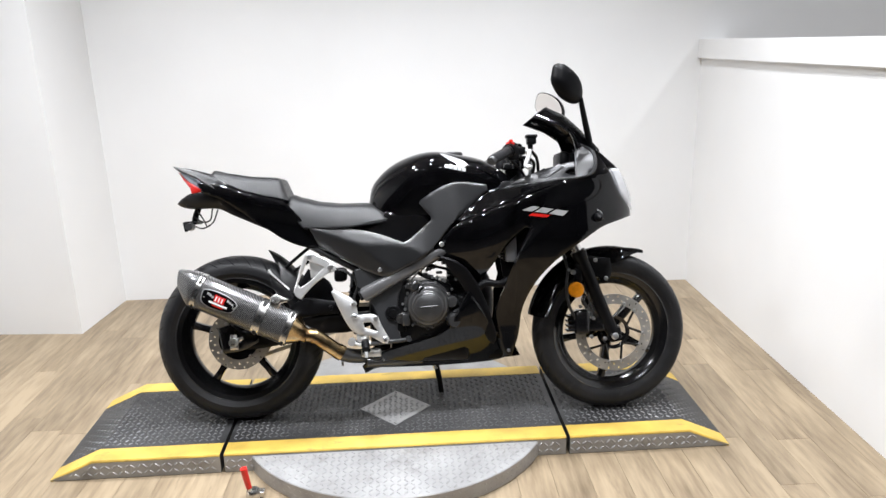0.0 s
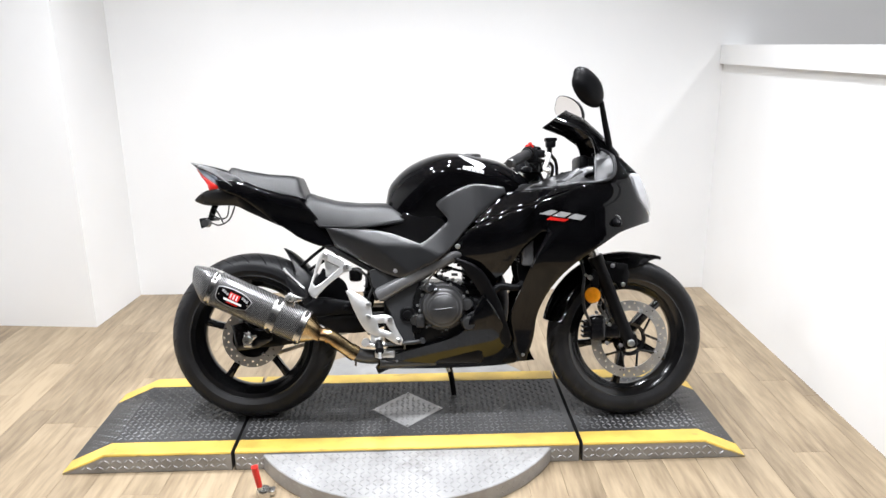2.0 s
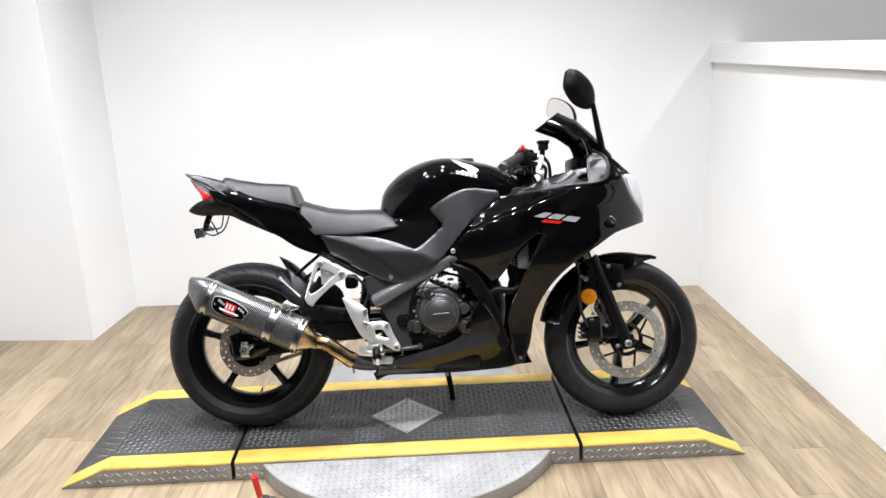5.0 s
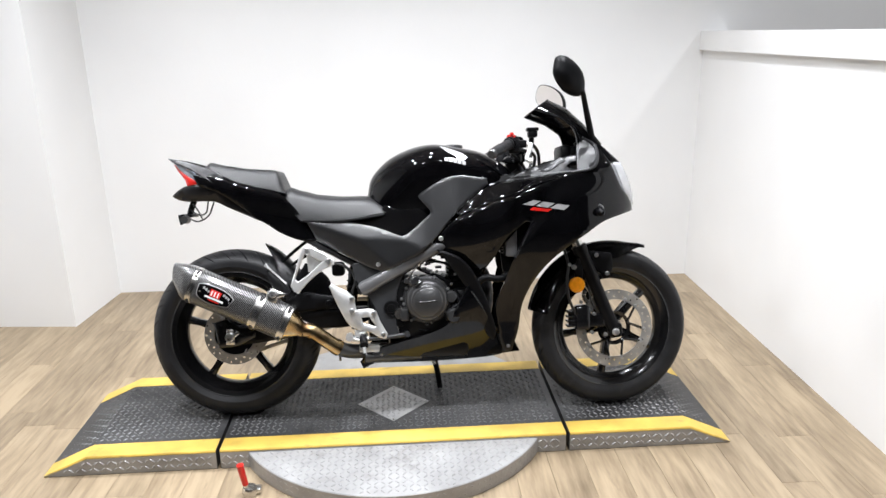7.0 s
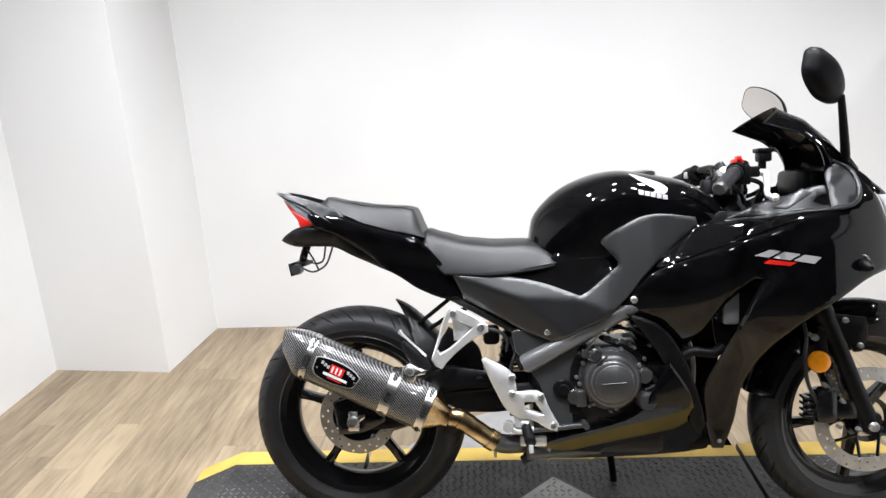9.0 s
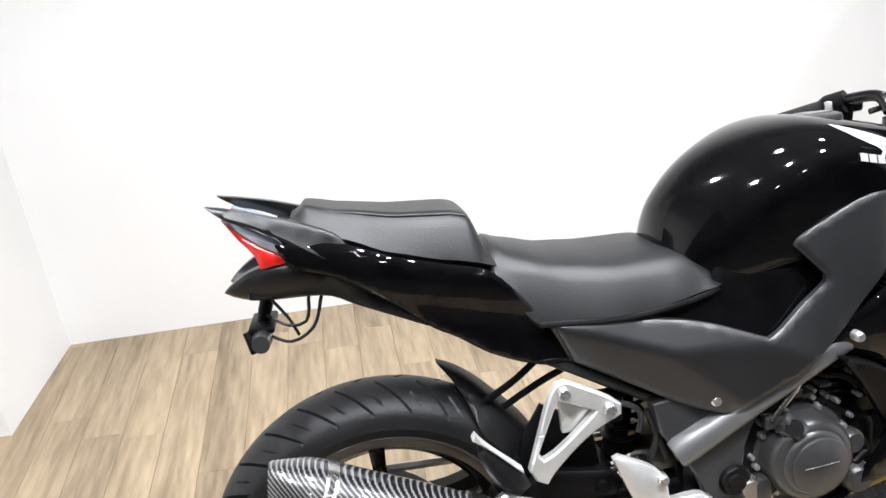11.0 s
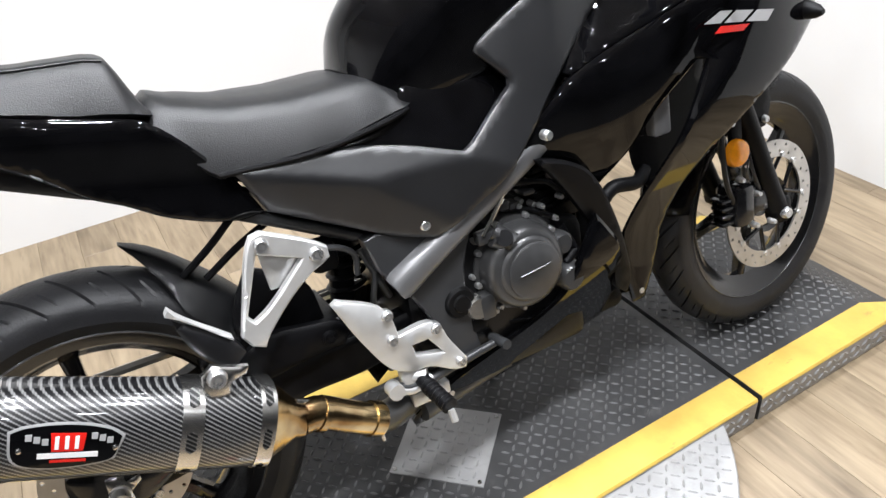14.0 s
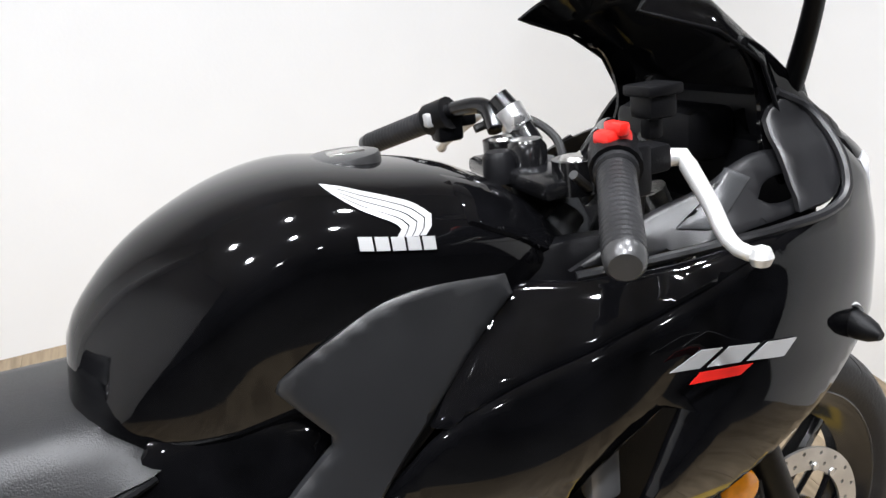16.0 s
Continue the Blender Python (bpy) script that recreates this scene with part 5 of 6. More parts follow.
part("swingarm_guard", panel([(-0.50, 0.405), (-0.428, 0.452), (-0.363, 0.445), (-0.314, 0.433), (-0.300, 0.412), (-0.313, 0.393), (-0.373, 0.391), (-0.433, 0.384), (-0.507, 0.378)], lambda u, h: 0.125, 1, 0.012, 0.005), BLACK, motorcycle, "black plastic guard on the swingarm")
part("guard_bolt", bolt(-0.335, 0.413, 0.126, 0.012, 0.004), BLACK, motorcycle)
part("caliper_mount", panel([(-0.745, 0.352), (-0.70, 0.365), (-0.66, 0.335), (-0.60, 0.335), (-0.60, 0.30), (-0.66, 0.27), (-0.73, 0.262)], lambda u, h: 0.118, 1, 0.02, 0.005), RIM, motorcycle, "black brake bracket at the axle")
axle = part("axle_nut", bolt(-0.688, 0.302, 0.128, 0.014, 0.016, 1, 0.03), BOLT, motorcycle, "bright axle nut")
part("chain_adjuster", plate([(-0.70, 0.33), (-0.675, 0.33), (-0.675, 0.318), (-0.655, 0.322), (-0.655, 0.312), (-0.672, 0.30), (-0.672, 0.275), (-0.702, 0.275)], 0.118, 0.124), STEEL, motorcycle, "bright chain adjuster plate")
part("rear_caliper", join(box(-0.655, -0.10, 0.345, -0.585, -0.045, 0.395, 0.01), box(-0.62, -0.09, 0.33, -0.56, -0.055, 0.36, 0.008)), RIM, motorcycle, "black rear brake caliper")
part("drive_chain", join(tube([(-0.68, 0.06, 0.405), (-0.45, 0.06, 0.40), (-0.16, 0.06, 0.40)], 0.008, 6, 0.05), tube([(-0.68, 0.06, 0.20), (-0.45, 0.06, 0.27), (-0.16, 0.06, 0.35)], 0.008, 6, 0.05)), DISC, motorcycle, "steel drive chain")
shock = part("shock", tube([(-0.27, 0.0, 0.40), (-0.23, 0.0, 0.62)], 0.022, 14), BLACK, motorcycle, "black rear shock absorber")
for k in range(7):
    part("coil", lathe_z([(0.03, 0.43 + 0.022 * k), (0.036, 0.435 + 0.022 * k), (0.03, 0.44 + 0.022 * k)], (-0.255 + 0.004 * k, 0, 0), 18), BLACK, shock)

# hugger over the rear tyre
rings = []
for k in range(19):
    t = k / 18
    ang = radians(70 - 66 * t)
    r = RR + 0.014 + 0.016 * smoothstep(0.40, 0.0, t)
    half = 0.012 + 0.068 * min(1, t / 0.32) ** 0.7
    c = Vector((math.cos(ang), 0, math.sin(ang)))
    ring = []
    for q in range(-8, 9):
        b = q / 8
        ring.append(RW + c * (r - min(1, t / 0.3) * (0.030 * abs(b) ** 2.5 + 0.025 * smoothstep(0.7, 1, abs(b)))) + Vector((0, -half * b, 0)))
    rings.append(ring)
bm = loft(rings, False, False)
bmesh.ops.solidify(bm, geom=bm.faces[:], thickness=0.004)
part("rear_hugger", bm, GREY, motorcycle, "black plastic rear tyre hugger", True, 60)
part("mud_flap", panel([(-0.42, 0.555), (-0.34, 0.50), (-0.325, 0.43), (-0.40, 0.40), (-0.455, 0.42), (-0.46, 0.48)], lambda u, h: 0.085, 1, 0.006, 0.004), BLACK, motorcycle)
for pts in ([(-0.41, -0.07, 0.635), (-0.455, -0.07, 0.60), (-0.505, -0.05, 0.56)], [(-0.35, -0.06, 0.61), (-0.41, -0.06, 0.585), (-0.475, -0.05, 0.545)]):
    part("hugger_stay", tube(pts, 0.006, 8), BLACK, motorcycle, "thin black stay")

# passenger footrest hanger
HANG = [(-0.419, 0.607), (-0.411, 0.619), (-0.395, 0.622), (-0.325, 0.583), (-0.309, 0.570), (-0.309, 0.553), (-0.324, 0.545), (-0.338, 0.540), (-0.424, 0.468), (-0.434, 0.453), (-0.452, 0.462), (-0.462, 0.480), (-0.447, 0.526)]
HOLE = [(-0.410, 0.592), (-0.349, 0.565), (-0.420, 0.505), (-0.438, 0.496), (-0.446, 0.507)]
hanger = part("pillion_hanger", plate(HANG, 0.142, 0.156, [HOLE], 0.003, 1, 0.012, 30), ALU, motorcycle, "bare cast aluminium footrest hanger", True, 30)
part("hanger_gusset", plate([(-0.405, 0.592), (-0.343, 0.573), (-0.358, 0.526), (-0.401, 0.528)], 0.128, 0.140), ALU, hanger)
for u, h in ((-0.400, 0.603), (-0.328, 0.565)):
    part("hanger_bolt", bolt(u, h, 0.157, 0.010, 0.007), BOLT, hanger, "bright flanged bolt")
peg = part("pillion_peg", panel([(-0.541, 0.545), (-0.479, 0.492), (-0.463, 0.462), (-0.482, 0.447), (-0.503, 0.458), (-0.524, 0.484), (-0.538, 0.516)], lambda u, h: 0.168, 1, 0.022, 0.007), SATIN, motorcycle, "folded black rubber passenger footrest")
part("peg_edge", panel([(-0.549, 0.556), (-0.543, 0.564), (-0.535, 0.552), (-0.474, 0.4925), (-0.475, 0.489), (-0.537, 0.548)], lambda u, h: 0.171, 1, 0.018, 0.0015), ALU, peg, "bare aluminium peg edge")
part("reservoir", box(-0.325, -0.10, 0.505, -0.28, -0.05, 0.555, 0.012), BLACK, motorcycle, "black brake fluid reservoir")
part("reservoir_hose", tube([(-0.32, -0.115, 0.555), (-0.285, -0.115, 0.548), (-0.26, -0.11, 0.525), (-0.262, -0.105, 0.49)], 0.005, 8), FRAME, motorcycle)

# rider footrest bracket
REST = [(-0.328, 0.479), (-0.318, 0.484), (-0.254, 0.447), (-0.243, 0.428), (-0.237, 0.391), (-0.18, 0.392), (-0.166, 0.382), (-0.157, 0.356), (-0.129, 0.303), (-0.134, 0.287), (-0.152, 0.290), (-0.195, 0.315), (-0.231, 0.322), (-0.259, 0.338), (-0.294, 0.397)]
RHOLE = [(-0.219, 0.365), (-0.190, 0.365), (-0.168, 0.331), (-0.215, 0.345)]
rest = part("rider_footrest_bracket", plate(REST, 0.148, 0.164, [RHOLE], 0.003), ALU, motorcycle, "bare cast aluminium rider footrest bracket")
for u, h in ((-0.174, 0.379), (-0.143, 0.303), (-0.249, 0.432), (-0.250, 0.388)):
    part("bracket_bolt", bolt(u, h, 0.165, 0.0085, 0.006), BOLT, rest, "bright flanged bolt")
part("footrest", tube([(-0.215, -0.15, 0.30), (-0.212, -0.185, 0.292), (-0.205, -0.235, 0.28)], lambda q: 0.0125 + (0.002 if q > 0.3 and math.sin(q * 60) > 0 else 0.0), 12, 0.002), BLACK, motorcycle, "black ribbed rubber footrest")
part("peg_feeler", tube([(-0.205, -0.235, 0.275), (-0.204, -0.24, 0.255)], 0.006, 8), ALU, motorcycle)
part("footrest_knuckle", join(tube([(-0.235, -0.14, 0.305), (-0.205, -0.16, 0.302)], 0.013, 10), box(-0.245, -0.158, 0.285, -0.215, -0.13, 0.325, 0.005)), ALU, motorcycle)
pedal = part("brake_pedal", join(tube([(-0.262, -0.15, 0.30), (-0.225, -0.155, 0.288), (-0.17, -0.15, 0.288), (-0.10, -0.145, 0.293), (-0.06, -0.145, 0.298)], 0.0075, 10), tube([(-0.062, -0.13, 0.30), (-0.058, -0.175, 0.302)], 0.009, 10)), FRAME, motorcycle, "dark steel brake pedal")
part("master_link", join(tube([(-0.262, -0.15, 0.295), (-0.235, -0.155, 0.285), (-0.195, -0.152, 0.29)], 0.009, 10), tube([(-0.262, -0.14, 0.296), (-0.262, -0.165, 0.296)], 0.014, 12)), ALU, motorcycle, "bare aluminium pedal link")
part("master_cylinder", join(tube([(-0.25, -0.13, 0.335), (-0.262, -0.128, 0.425)], 0.012, 12), tube([(-0.252, -0.13, 0.32), (-0.249, -0.13, 0.345)], 0.006, 8)), ENGINE_LIT, motorcycle, "rear brake master cylinder")
for pts, r in (([(-0.255, -0.12, 0.425), (-0.25, -0.125, 0.455), (-0.238, -0.12, 0.49), (-0.245, -0.11, 0.53)], 0.005), ([(-0.222, -0.118, 0.44), (-0.235, -0.118, 0.48), (-0.25, -0.11, 0.53)], 0.006), ([(-0.27, -0.10, 0.40), (-0.30, -0.105, 0.43), (-0.34, -0.10, 0.41), (-0.42, -0.11, 0.40)], 0.0045)):
    part("brake_hose", tube(pts, r, 8), WIRE, motorcycle, "black brake hose")
part("side_stand", join(tube([(0.02, 0.09, 0.22), (0.045, 0.135, 0.10), (0.062, 0.17, -0.035)], 0.011, 10), box(0.045, 0.15, -0.046, 0.09, 0.20, -0.036, 0.003)), BLACK, motorcycle, "black side stand, down")
part("spring", tube([(0.0, 0.08, 0.22), (0.035, 0.115, 0.13)], 0.008, 8), STEEL, motorcycle)

# ---- exhaust ----
MA, MB, MW = Vector((-0.842, 0, 0.5235)), Vector((-0.462, 0, 0.349)), 0.172
axis = (MB - MA).normalized()
upv = Vector((-axis.z, 0, axis.x)) if axis.x > 0 else Vector((axis.z, 0, -axis.x))


def can_ring(s, ry, rz, skew=0.0, lift=0.0, n=40):
    """A rounded six-sided section at a length along the can."""
    p = MA + axis * s + upv * lift + Vector((0, -MW, 0))
    out = []
    for k in range(n):
        a = 2 * math.pi * k / n
        f = 1 / max(abs(math.cos(a)) ** 2.6 + abs(math.sin(a)) ** 2.6, 1e-6) ** (1 / 2.6)
        q = p + Vector((0, -ry * f * math.cos(a), 0)) + upv * rz * f * math.sin(a)
        out.append(q + axis * skew * math.sin(a))
    return out


L = (MB - MA).length
muffler = part("muffler", loft([can_ring(s, 0.056 * k, 0.062 * k) for s, k in ((0.055, 0.97), (0.06, 1.0), (0.12, 1.0), (L - 0.06, 1.0), (L - 0.012, 0.985), (L - 0.006, 0.93))]), CARBON, motorcycle, "woven carbon fibre muffler can", True, 50)
part("end_cap", loft([can_ring(s, 0.056 * k, 0.062 * k, sk, lf) for s, k, sk, lf in ((0.062, 1.008, 0.0, 0), (0.046, 1.0, -0.001, 0.0), (0.030, 0.92, -0.004, 0.003), (0.008, 0.73, -0.008, 0.008), (-0.013, 0.54, -0.011, 0.012), (-0.016, 0.50, -0.011, 0.012), (-0.013, 0.46, -0.011, 0.012), (0.02, 0.42, -0.01, 0.010))]), CARBON, muffler, "carbon fibre muffler end cap", True, 50)
part("outlet", loft([can_ring(s, 0.022 * k, 0.024 * k, 0.0, 0.011) for s, k in ((-0.006, 1.0), (-0.006, 0.9), (0.05, 0.85))]), ENGINE, muffler, "dark muffler outlet")


def band(s0, s1, lift, name, label, slots=0):
    sec = [can_ring(s, 0.056 + l, 0.062 + l) for s, l in ((s0, -0.002), (s0, lift), (s1, lift), (s1, -0.002))]
    b = part(name, loft(sec, False), STEEL, muffler, label, True, 40)
    for k in range(slots):
        a = -0.95 + 1.9 * k / max(1, slots - 1)
        mid = (s0 + s1) / 2
        ring = can_ring(mid, 0.056 + lift, 0.062 + lift)
        i = round(a / (2 * math.pi) * 40) % 40
        c, nrm = ring[i], (ring[i] - (MA + axis * mid + Vector((0, -MW, 0)))).normalized()
        t = axis.cross(nrm).normalized()
        hw = (s1 - s0) * 0.24
        q = [c + axis * hw * x + t * 0.016 * y + nrm * 0.0006 for x, y in ((-1, -0.7), (0, -1), (1, -0.7), (1, 0.7), (0, 1), (-1, 0.7))]
        m = bmesh.new()
        m.faces.new([m.verts.new(v) for v in q])
        bmesh.ops.solidify(m, geom=m.faces[:], thickness=-0.0008)
        part("band_slot", m, CARBON, b)
    return b


band(0.056, 0.074, 0.0015, "rear_band", "bright steel rear band", 3)
band(L - 0.135, L - 0.107, 0.0022, "clamp_band", "bright steel mounting clamp", 3)
band(L - 0.03, L - 0.008, 0.0016, "front_band", "bright steel front band", 3)
part("clamp_lug", plate([(-0.536, 0.452), (-0.532, 0.472), (-0.515, 0.482), (-0.492, 0.470), (-0.470, 0.462), (-0.476, 0.452), (-0.498, 0.448), (-0.505, 0.430), (-0.528, 0.430)], 0.196, 0.208, (), 0.004), STEEL, muffler, "bright steel hanger lug")
part("clamp_bolt", bolt(-0.514, 0.463, 0.209, 0.0125, 0.008), BOLT, muffler)
for s, a in ((0.065, 0.55), (0.065, -0.35)):
    ring = can_ring(s, 0.0575, 0.0635)
    c = ring[round(a / (2 * math.pi) * 40) % 40]
    part("rivet", lathe([(0.0001, -0.003), (0.004, -0.002), (0.005, 0.001), (0.0001, 0.001)], c, 10), STEEL, muffler)


def can_w(u, h):
    """Half-width of the can's outer skin at a place in the side view."""
    v = (Vector((u, 0, h)) - MA).dot(upv) / 0.062
    return MW + 0.056 * max(0.0, 1 - abs(v) ** 2.6) ** (1 / 2.6)


def on_can(pts):
    return [tuple((MA + axis * s + upv * v).xz) for s, v in pts]


BADGE = on_can([(0.085, 0.024), (0.10, 0.030), (0.20, 0.026), (0.215, 0.016), (0.205, -0.016), (0.19, -0.022), (0.105, -0.024), (0.09, -0.014)])
badge = decal(BADGE, can_w, 0.002, SILVER, muffler, "badge", "black muffler badge with silver rim", 50)
decal(on_can([(0.088, 0.022), (0.102, 0.0275), (0.198, 0.0235), (0.211, 0.015), (0.202, -0.014), (0.189, -0.0195), (0.106, -0.0215), (0.093, -0.013)]), can_w, 0.003, GLOSS, badge, "badge_field", "", 50)
decal(on_can([(0.131, 0.022), (0.17, 0.021), (0.168, -0.002), (0.133, -0.002)]), can_w, 0.004, RED, badge, "badge_red", "red block", 20)
for k in range(3):
    decal(on_can([(0.136 + 0.011 * k, 0.018), (0.1405 + 0.011 * k, 0.018), (0.1405 + 0.011 * k, 0.001), (0.136 + 0.011 * k, 0.001)]), can_w, 0.0046, WHITE, badge, "badge_stroke", "", 20)
decal(on_can([(0.118, -0.004), (0.185, -0.004), (0.185, -0.011), (0.118, -0.011)]), can_w, 0.004, WHITE, badge, "badge_bar", "white bar", 20)
decal(on_can([(0.132, -0.0135), (0.172, -0.0135), (0.172, -0.017), (0.132, -0.017)]), can_w, 0.004, RED, badge, "badge_line", "", 20)
for q in (0, 1):
    for k in range(3):
        s = 0.104 + 0.009 * k if q == 0 else 0.176 + 0.009 * k
        decal(on_can([(s, 0.021 - 0.003 * k), (s + 0.007, 0.021 - 0.003 * k), (s + 0.007, 0.013 - 0.003 * k), (s, 0.013 - 0.003 * k)]), can_w, 0.004, SILVER, badge, "badge_check", "", 20)
for s in (0.098, 0.204):
    c = MA + axis * s + upv * 0.0
    part("badge_rivet", lathe([(0.0001, -0.004), (0.003, -0.003), (0.004, 0.0), (0.0001, 0.0)], (c.x, -can_w(c.x, c.z) - 0.002, c.z), 12), STEEL, badge)
pipe = part("link_pipe", join(loft([can_ring(L + s, 0.056 * k, 0.062 * k) for s, k in ((-0.008, 0.93), (0.012, 0.72), (0.035, 0.46), (0.05, 0.42))]),
    tube([MB + axis * 0.045 + Vector((0, -MW, 0)), (-0.395, -MW + 0.005, 0.325), (-0.355, -0.162, 0.297), (-0.318, -0.154, 0.268), (-0.297, -0.149, 0.254)], 0.0265, 20)), TITAN, motorcycle, "heat-tinted golden exhaust link pipe", True, 50)
part("pipe_collar", tube([(-0.316, -0.1535, 0.267), (-0.299, -0.1495, 0.255)], 0.029, 18), TITAN, pipe)
part("pipe_bead", tube([(-0.392, -0.1675, 0.323), (-0.384, -0.1665, 0.317)], 0.0285, 18), TITAN, pipe)
part("pipe_spring", tube([(-0.42, -0.172, 0.36), (-0.37, -0.168, 0.33)], 0.005, 8), STEEL, pipe)
part("mid_pipe", tube([(-0.305, -0.151, 0.259), (-0.28, -0.138, 0.246), (-0.24, -0.112, 0.236), (-0.19, -0.082, 0.232), (-0.12, -0.06, 0.225)], 0.026, 18), ENGINE_LIT, motorcycle, "dull grey exhaust mid pipe")
part("pipe_hanger", box(-0.232, -0.14, 0.236, -0.16, -0.12, 0.262, 0.005), ALU, motorcycle, "bare aluminium exhaust bracket")
part("spring_tab", tube([(-0.30, -0.145, 0.235), (-0.298, -0.145, 0.21)], 0.004, 8), STEEL, pipe)

# ---- front end ----
for s in (1, -1):
    leg = part("fork_leg", join(tube([(0.70, -s * 0.088, 0.262), (0.675, -s * 0.088, 0.315), (0.60, -s * 0.09, 0.50), (0.562, -s * 0.09, 0.592)], lambda q: 0.0235 if q < 0.93 else 0.027, 20), box(0.668, -s * 0.088 - 0.02, 0.255, 0.716, -s * 0.088 + 0.02, 0.31, 0.012)), BLACK, motorcycle, "satin black fork leg")
    part("fork_tube", tube([(0.575, -s * 0.09, 0.56), (0.44, -s * 0.09, 0.88)], 0.0175, 16), STEEL, leg, "steel fork tube")
    part("axle_bolt", bolt(0.690, 0.278, 0.112, 0.0115, 0.008, s), BOLT, leg, "bright axle bolt end")
    part("fender_stay", panel([(0.572, 0.545), (0.60, 0.572), (0.685, 0.56), (0.69, 0.51), (0.675, 0.47), (0.655, 0.468), (0.645, 0.49), (0.60, 0.50)], lambda u, h: 0.076, s, 0.008, 0.004), BLACK, leg, "black fender bracket")
for u, h in ((0.63, 0.555), (0.668, 0.487)):
    part("stay_bolt", bolt(u, h, 0.08, 0.007, 0.005), BOLT, motorcycle)
rings = []
for k in range(26):
    t = k / 25
    ang = radians(64 + 104 * t)
    r = FR + 0.018 + 0.012 * smoothstep(0.12, 0, t)
    half = 0.022 + 0.046 * smoothstep(0.0, 0.22, t) - 0.012 * smoothstep(0.85, 1.0, t)
    c = Vector((math.cos(ang), 0, math.sin(ang)))
    rings.append([FW + c * (r - (0.012 + 0.05 * smoothstep(0.0, 0.25, t)) * abs(q / 8) ** 3) + Vector((0, -half * q / 8, 0)) for q in range(-8, 9)])
bm = loft(rings, False, False)
bmesh.ops.solidify(bm, geom=bm.faces[:], thickness=0.004)
part("front_fender", bm, GLOSS, motorcycle, "gloss black front mudguard", True, 60).matrix_local = Matrix.Translation(FW + Vector((-0.003, 0, 0.008))) @ Matrix.Rotation(STEER, 4, "Z") @ Matrix.Translation(-FW)
cal = part("front_caliper", join(box(0.545, -0.115, 0.285, 0.60, -0.05, 0.375, 0.014), box(0.525, -0.10, 0.30, 0.56, -0.06, 0.36, 0.01), box(0.585, -0.10, 0.295, 0.655, -0.085, 0.345, 0.006)), RIM, motorcycle, "black front brake caliper")
for u, h in ((0.567, 0.389), (0.576, 0.417), (0.613, 0.345), (0.605, 0.277), (0.655, 0.269), (0.527, 0.525)):
    part("caliper_bolt", bolt(u, h, 0.108, 0.0055, 0.006), BOLT, cal)
for k in range(4):
    part("caliper_fin", box(0.515, -0.105, 0.298 + 0.017 * k, 0.548, -0.07, 0.306 + 0.017 * k, 0.002, 1), RIM, cal)
part("reflector_stem", join(box(0.545, -0.105, 0.455, 0.575, -0.092, 0.53, 0.004), tube([(0.56, -0.10, 0.53), (0.555, -0.10, 0.545)], 0.008, 8)), BLACK, motorcycle)
part("side_reflector", lathe([(0.0001, -0.122), (0.018, -0.1215), (0.026, -0.119), (0.0285, -0.114), (0.0285, -0.105), (0.0001, -0.105)], (0.551, 0, 0.452), 36), AMBER, motorcycle, "round amber side reflector")
part("reflector_bolt", bolt(0.543, 0.515, 0.106, 0.008, 0.006), BOLT, motorcycle)
for pts, r in (([(0.551, -0.10, 0.34), (0.524, -0.108, 0.396), (0.516, -0.108, 0.468), (0.522, -0.10, 0.523), (0.505, -0.08, 0.60)], 0.0055), ([(0.59, -0.10, 0.385), (0.575, -0.108, 0.41), (0.58, -0.108, 0.43)], 0.007), ([(0.65, -0.08, 0.33), (0.62, -0.10, 0.36), (0.60, -0.105, 0.40), (0.595, -0.10, 0.44)], 0.004)):
    part("brake_line", tube(pts, r, 8), WIRE, motorcycle, "black front brake line")

# ---- cockpit ----
part("top_clamp", join(box(0.30, -0.105, 0.893, 0.375, 0.105, 0.915, 0.008), lathe_z([(0.0001, 0.945), (0.018, 0.944), (0.024, 0.935), (0.024, 0.90), (0.0001, 0.90)], (0.335, 0, 0), 24)), RIM, motorcycle, "black top fork clamp")
part("ignition", lathe_z([(0.0001, 0.936), (0.014, 0.936), (0.019, 0.93), (0.02, 0.90), (0.0001, 0.90)], (0.298, 0.0, 0), 20), BLACK, motorcycle)
part("gauge_pod", join(box(0.505, -0.075, 0.89, 0.545, 0.075, 0.955, 0.015), box(0.535, -0.06, 0.885, 0.59, 0.06, 0.95, 0.012)), BLACK, motorcycle, "black instrument pod")
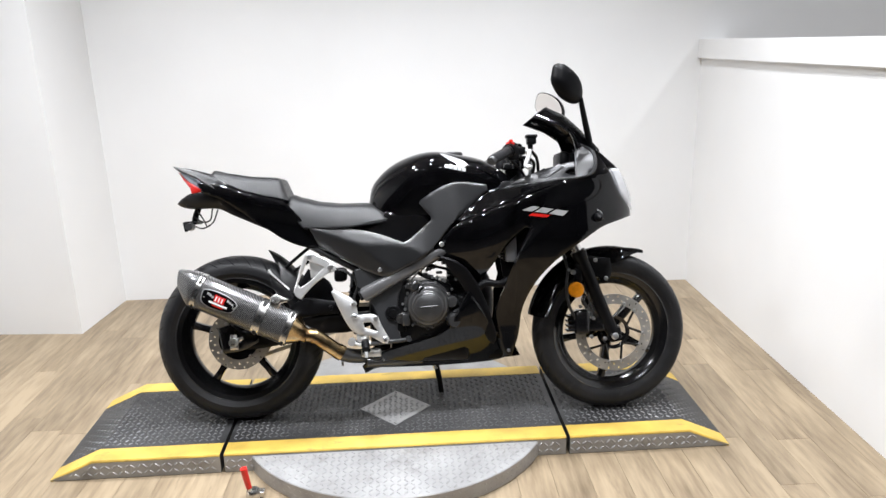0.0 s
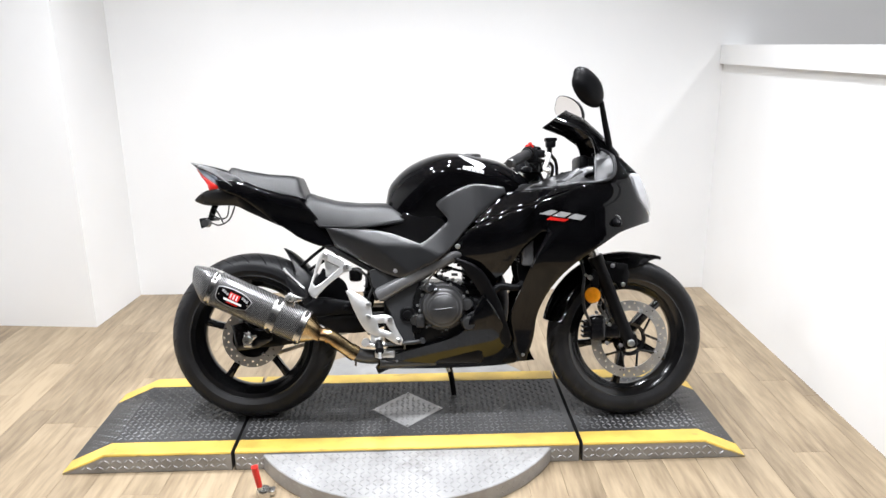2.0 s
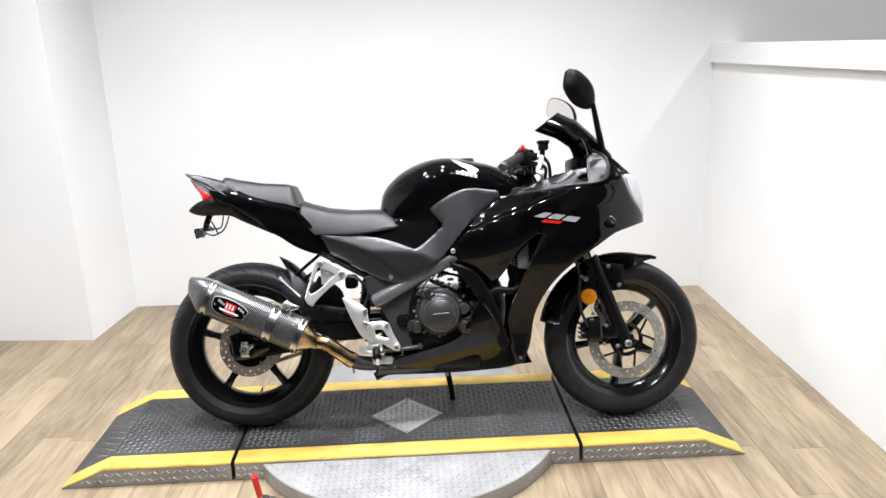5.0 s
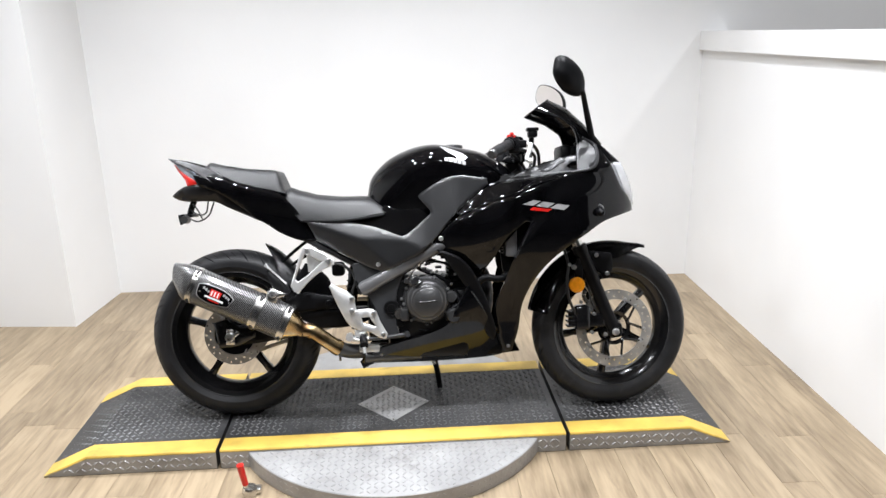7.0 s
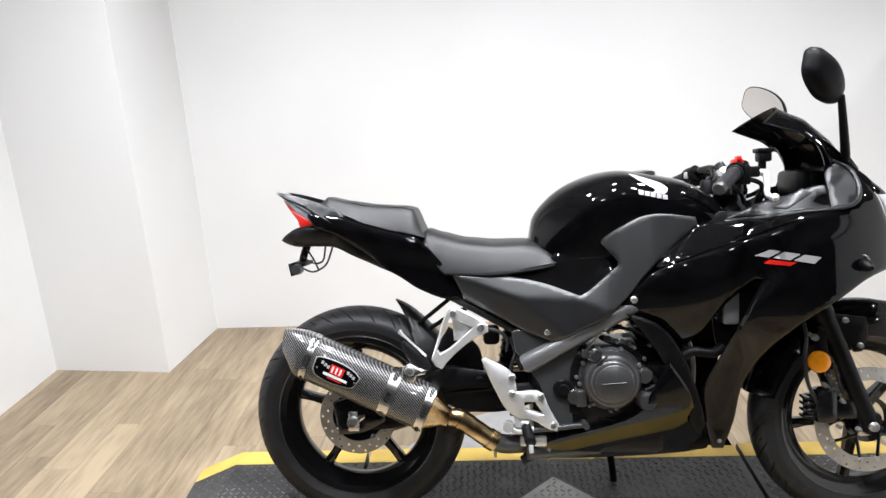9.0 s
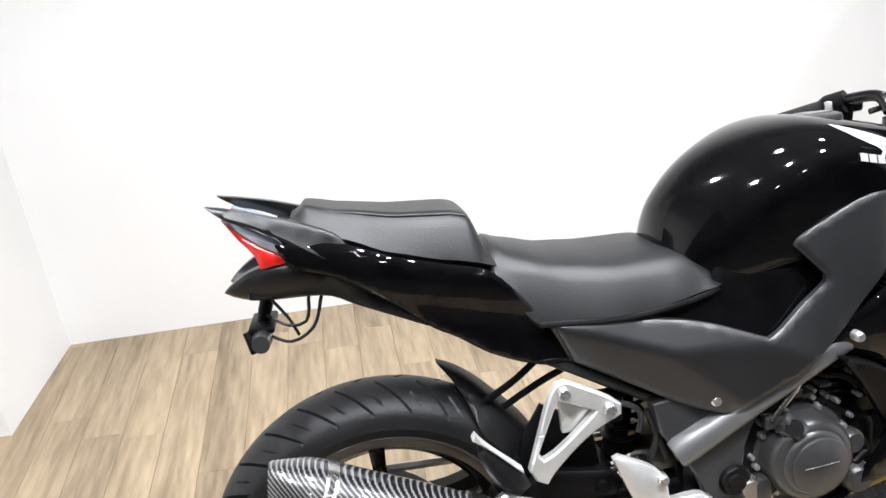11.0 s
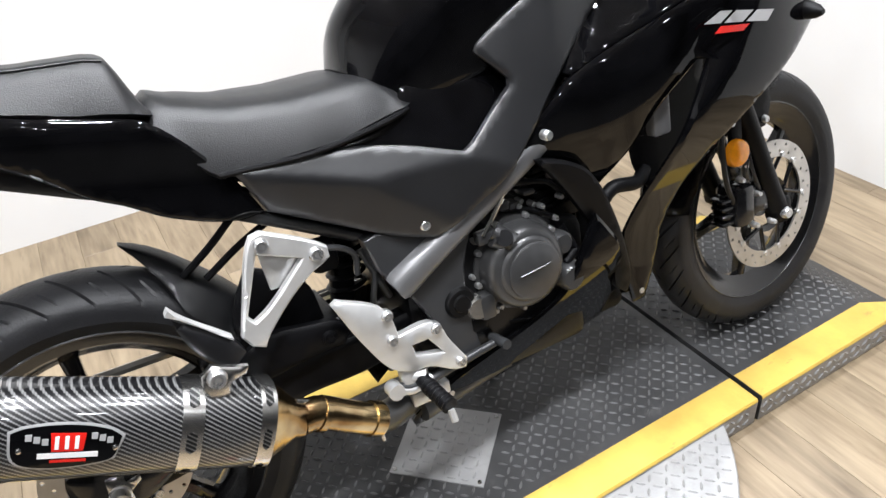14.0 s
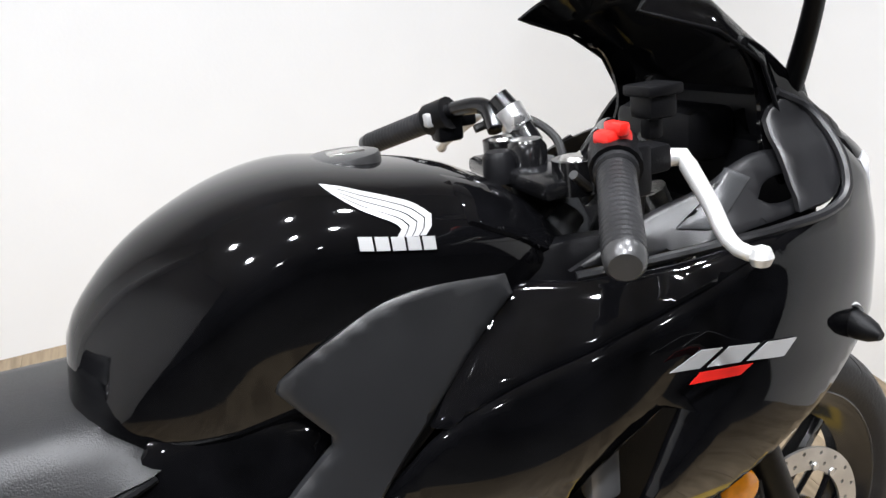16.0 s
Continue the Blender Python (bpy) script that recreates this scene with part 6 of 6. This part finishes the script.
for s in (1, -1):
    a, b = Vector((0.237, -s * 0.338, 0.914)), Vector((0.332, -s * 0.185, 0.966))
    d = (b - a).normalized()
    part("fork_cap", lathe_z([(0.0001, 0.935), (0.014, 0.935), (0.021, 0.928), (0.021, 0.90), (0.0001, 0.90)], (0.345, -s * 0.09, 0), 20), STEEL, motorcycle, "bright fork cap")
    bar = part("handlebar", join(tube([a, b, (0.352, -s * 0.145, 0.967), (0.35, -s * 0.115, 0.940)], 0.0115, 12), tube([(0.347, -s * 0.09, 0.895), (0.347, -s * 0.09, 0.932)], 0.026, 16)), RIM, motorcycle, "gloss black clip-on handlebar")
    grip = part("grip", tube([a, a + d * 0.128], lambda q: 0.0168 + (0.003 if q > 0.94 else 0.0003 if math.sin(q * 118) > 0 else 0.0), 18, 0.0016), RUBBER, bar, "black ribbed rubber grip")
    part("bar_end", lathe([(0.0001, -0.014), (0.012, -0.014), (0.0155, -0.010), (0.0165, 0.0), (0.0165, 0.006), (0.0001, 0.006)], (0, 0, 0), 20), ENGINE_LIT, bar, "dark bar end weight").matrix_local = Matrix.Translation(a) @ (d.to_track_quat("Y", "Z").to_matrix().to_4x4())
    if s == -1:
        neck = part("bar_neck", tube([(0.366, 0.135, 0.980), (0.378, 0.118, 0.952), (0.388, 0.098, 0.915)], lambda q: 0.015 + 0.006 * q, 16), RIM, bar, "gloss black handlebar riser")
        part("bar_clamp", join(tube([(0.373, 0.124, 0.962), (0.382, 0.110, 0.937)], 0.0215, 16), box(0.366, 0.092, 0.938, 0.384, 0.106, 0.958, 0.003)), BOLT, neck, "bright handlebar clamp")
    c = a + d * 0.148
    sw = part("switch_box", join(tube([a + d * 0.129, a + d * 0.166], 0.0235, 16), box(c.x - 0.012, c.y - 0.018, c.z - 0.036, c.x + 0.028, c.y + 0.018, c.z + 0.012, 0.006)), BLACK, bar, "black switch housing")
    if s == 1:
        part("stop_switch", join(box(c.x - 0.016, c.y - 0.014, c.z + 0.012, c.x + 0.012, c.y + 0.012, c.z + 0.027, 0.005), box(c.x - 0.006, c.y - 0.018, c.z + 0.022, c.x + 0.006, c.y + 0.008, c.z + 0.034, 0.003)), RED, sw, "red engine stop switch")
    else:
        part("horn_button", box(c.x - 0.026, c.y - 0.014, c.z - 0.012, c.x - 0.010, c.y + 0.012, c.z + 0.008, 0.004), SILVER, sw)
    p0 = c + Vector((0.038, 0, -0.006))
    e0 = Vector((0.356, -s * 0.345, 0.888))
    part("lever", join(tube([p0, p0 + Vector((0.026, -s * 0.012, -0.002)), p0 * 0.5 + e0 * 0.5 + Vector((0.008, 0, 0.0)), e0 + Vector((-0.008, s * 0.016, 0.004)), e0], lambda q: 0.0088 - 0.0025 * q, 10), lathe_z([(0.0001, 0.010), (0.007, 0.007), (0.010, 0), (0.007, -0.007), (0.0001, -0.010)], e0, 14)), ALU, bar, "bare aluminium hand lever")
    part("lever_perch", box(c.x + 0.012, c.y - 0.016, c.z - 0.018, c.x + 0.05, c.y + 0.016, c.z + 0.008, 0.005), BLACK, bar)
part("brake_reservoir", join(box(0.374, -0.186, 0.975, 0.406, -0.150, 1.000, 0.005), box(0.370, -0.190, 0.997, 0.410, -0.146, 1.008, 0.003), box(0.378, -0.178, 0.955, 0.395, -0.160, 0.98, 0.004)), BLACK, motorcycle, "black brake fluid reservoir")
for pts, r in (([(0.34, -0.14, 0.94), (0.40, -0.12, 0.92), (0.41, -0.06, 0.88), (0.40, -0.03, 0.82)], 0.006), ([(0.335, 0.15, 0.94), (0.39, 0.14, 0.95), (0.42, 0.08, 0.92), (0.40, 0.03, 0.84)], 0.006), ([(0.39, -0.15, 0.955), (0.415, -0.12, 0.93), (0.425, -0.09, 0.86), (0.43, -0.08, 0.78)], 0.006), ([(0.32, -0.13, 0.925), (0.35, -0.11, 0.90), (0.38, -0.05, 0.87)], 0.005)):
    part("control_cable", tube(pts, r, 8), WIRE, motorcycle, "black control cable")


# ---- floor planks, laid along the room's depth ----
PW, PL = 0.122, 0.914
plank_mesh = None
rnd = random.Random(4)
cols = int((RIGHT - LEFT + 0.1) / PW) + 1

for i in range(cols):
    shift = rnd.random() * PL
    x = LEFT - 0.08 + (i + 0.5) * PW
    for j in range(11):
        y = -8.0 + shift + (j + 0.5) * PL
        if y - PL / 2 > BACK or y + PL / 2 < EDGE + 0.05:
            continue
        if plank_mesh is None:
            plank = obj("plank", box(-PW / 2 + 0.0004, -PL / 2 + 0.0004, -0.004, PW / 2 - 0.0004, PL / 2 - 0.0004, 0.0, 0.0006, 1), OAK, False)
            plank_mesh = plank.data
        else:
            plank = new("plank", plank_mesh)
        near = max(y - PL / 2, EDGE)
        plank.parent = floor
        plank.location = (x, (near + y + PL / 2) / 2, 0)
        plank.scale.y = (y + PL / 2 - near) / PL
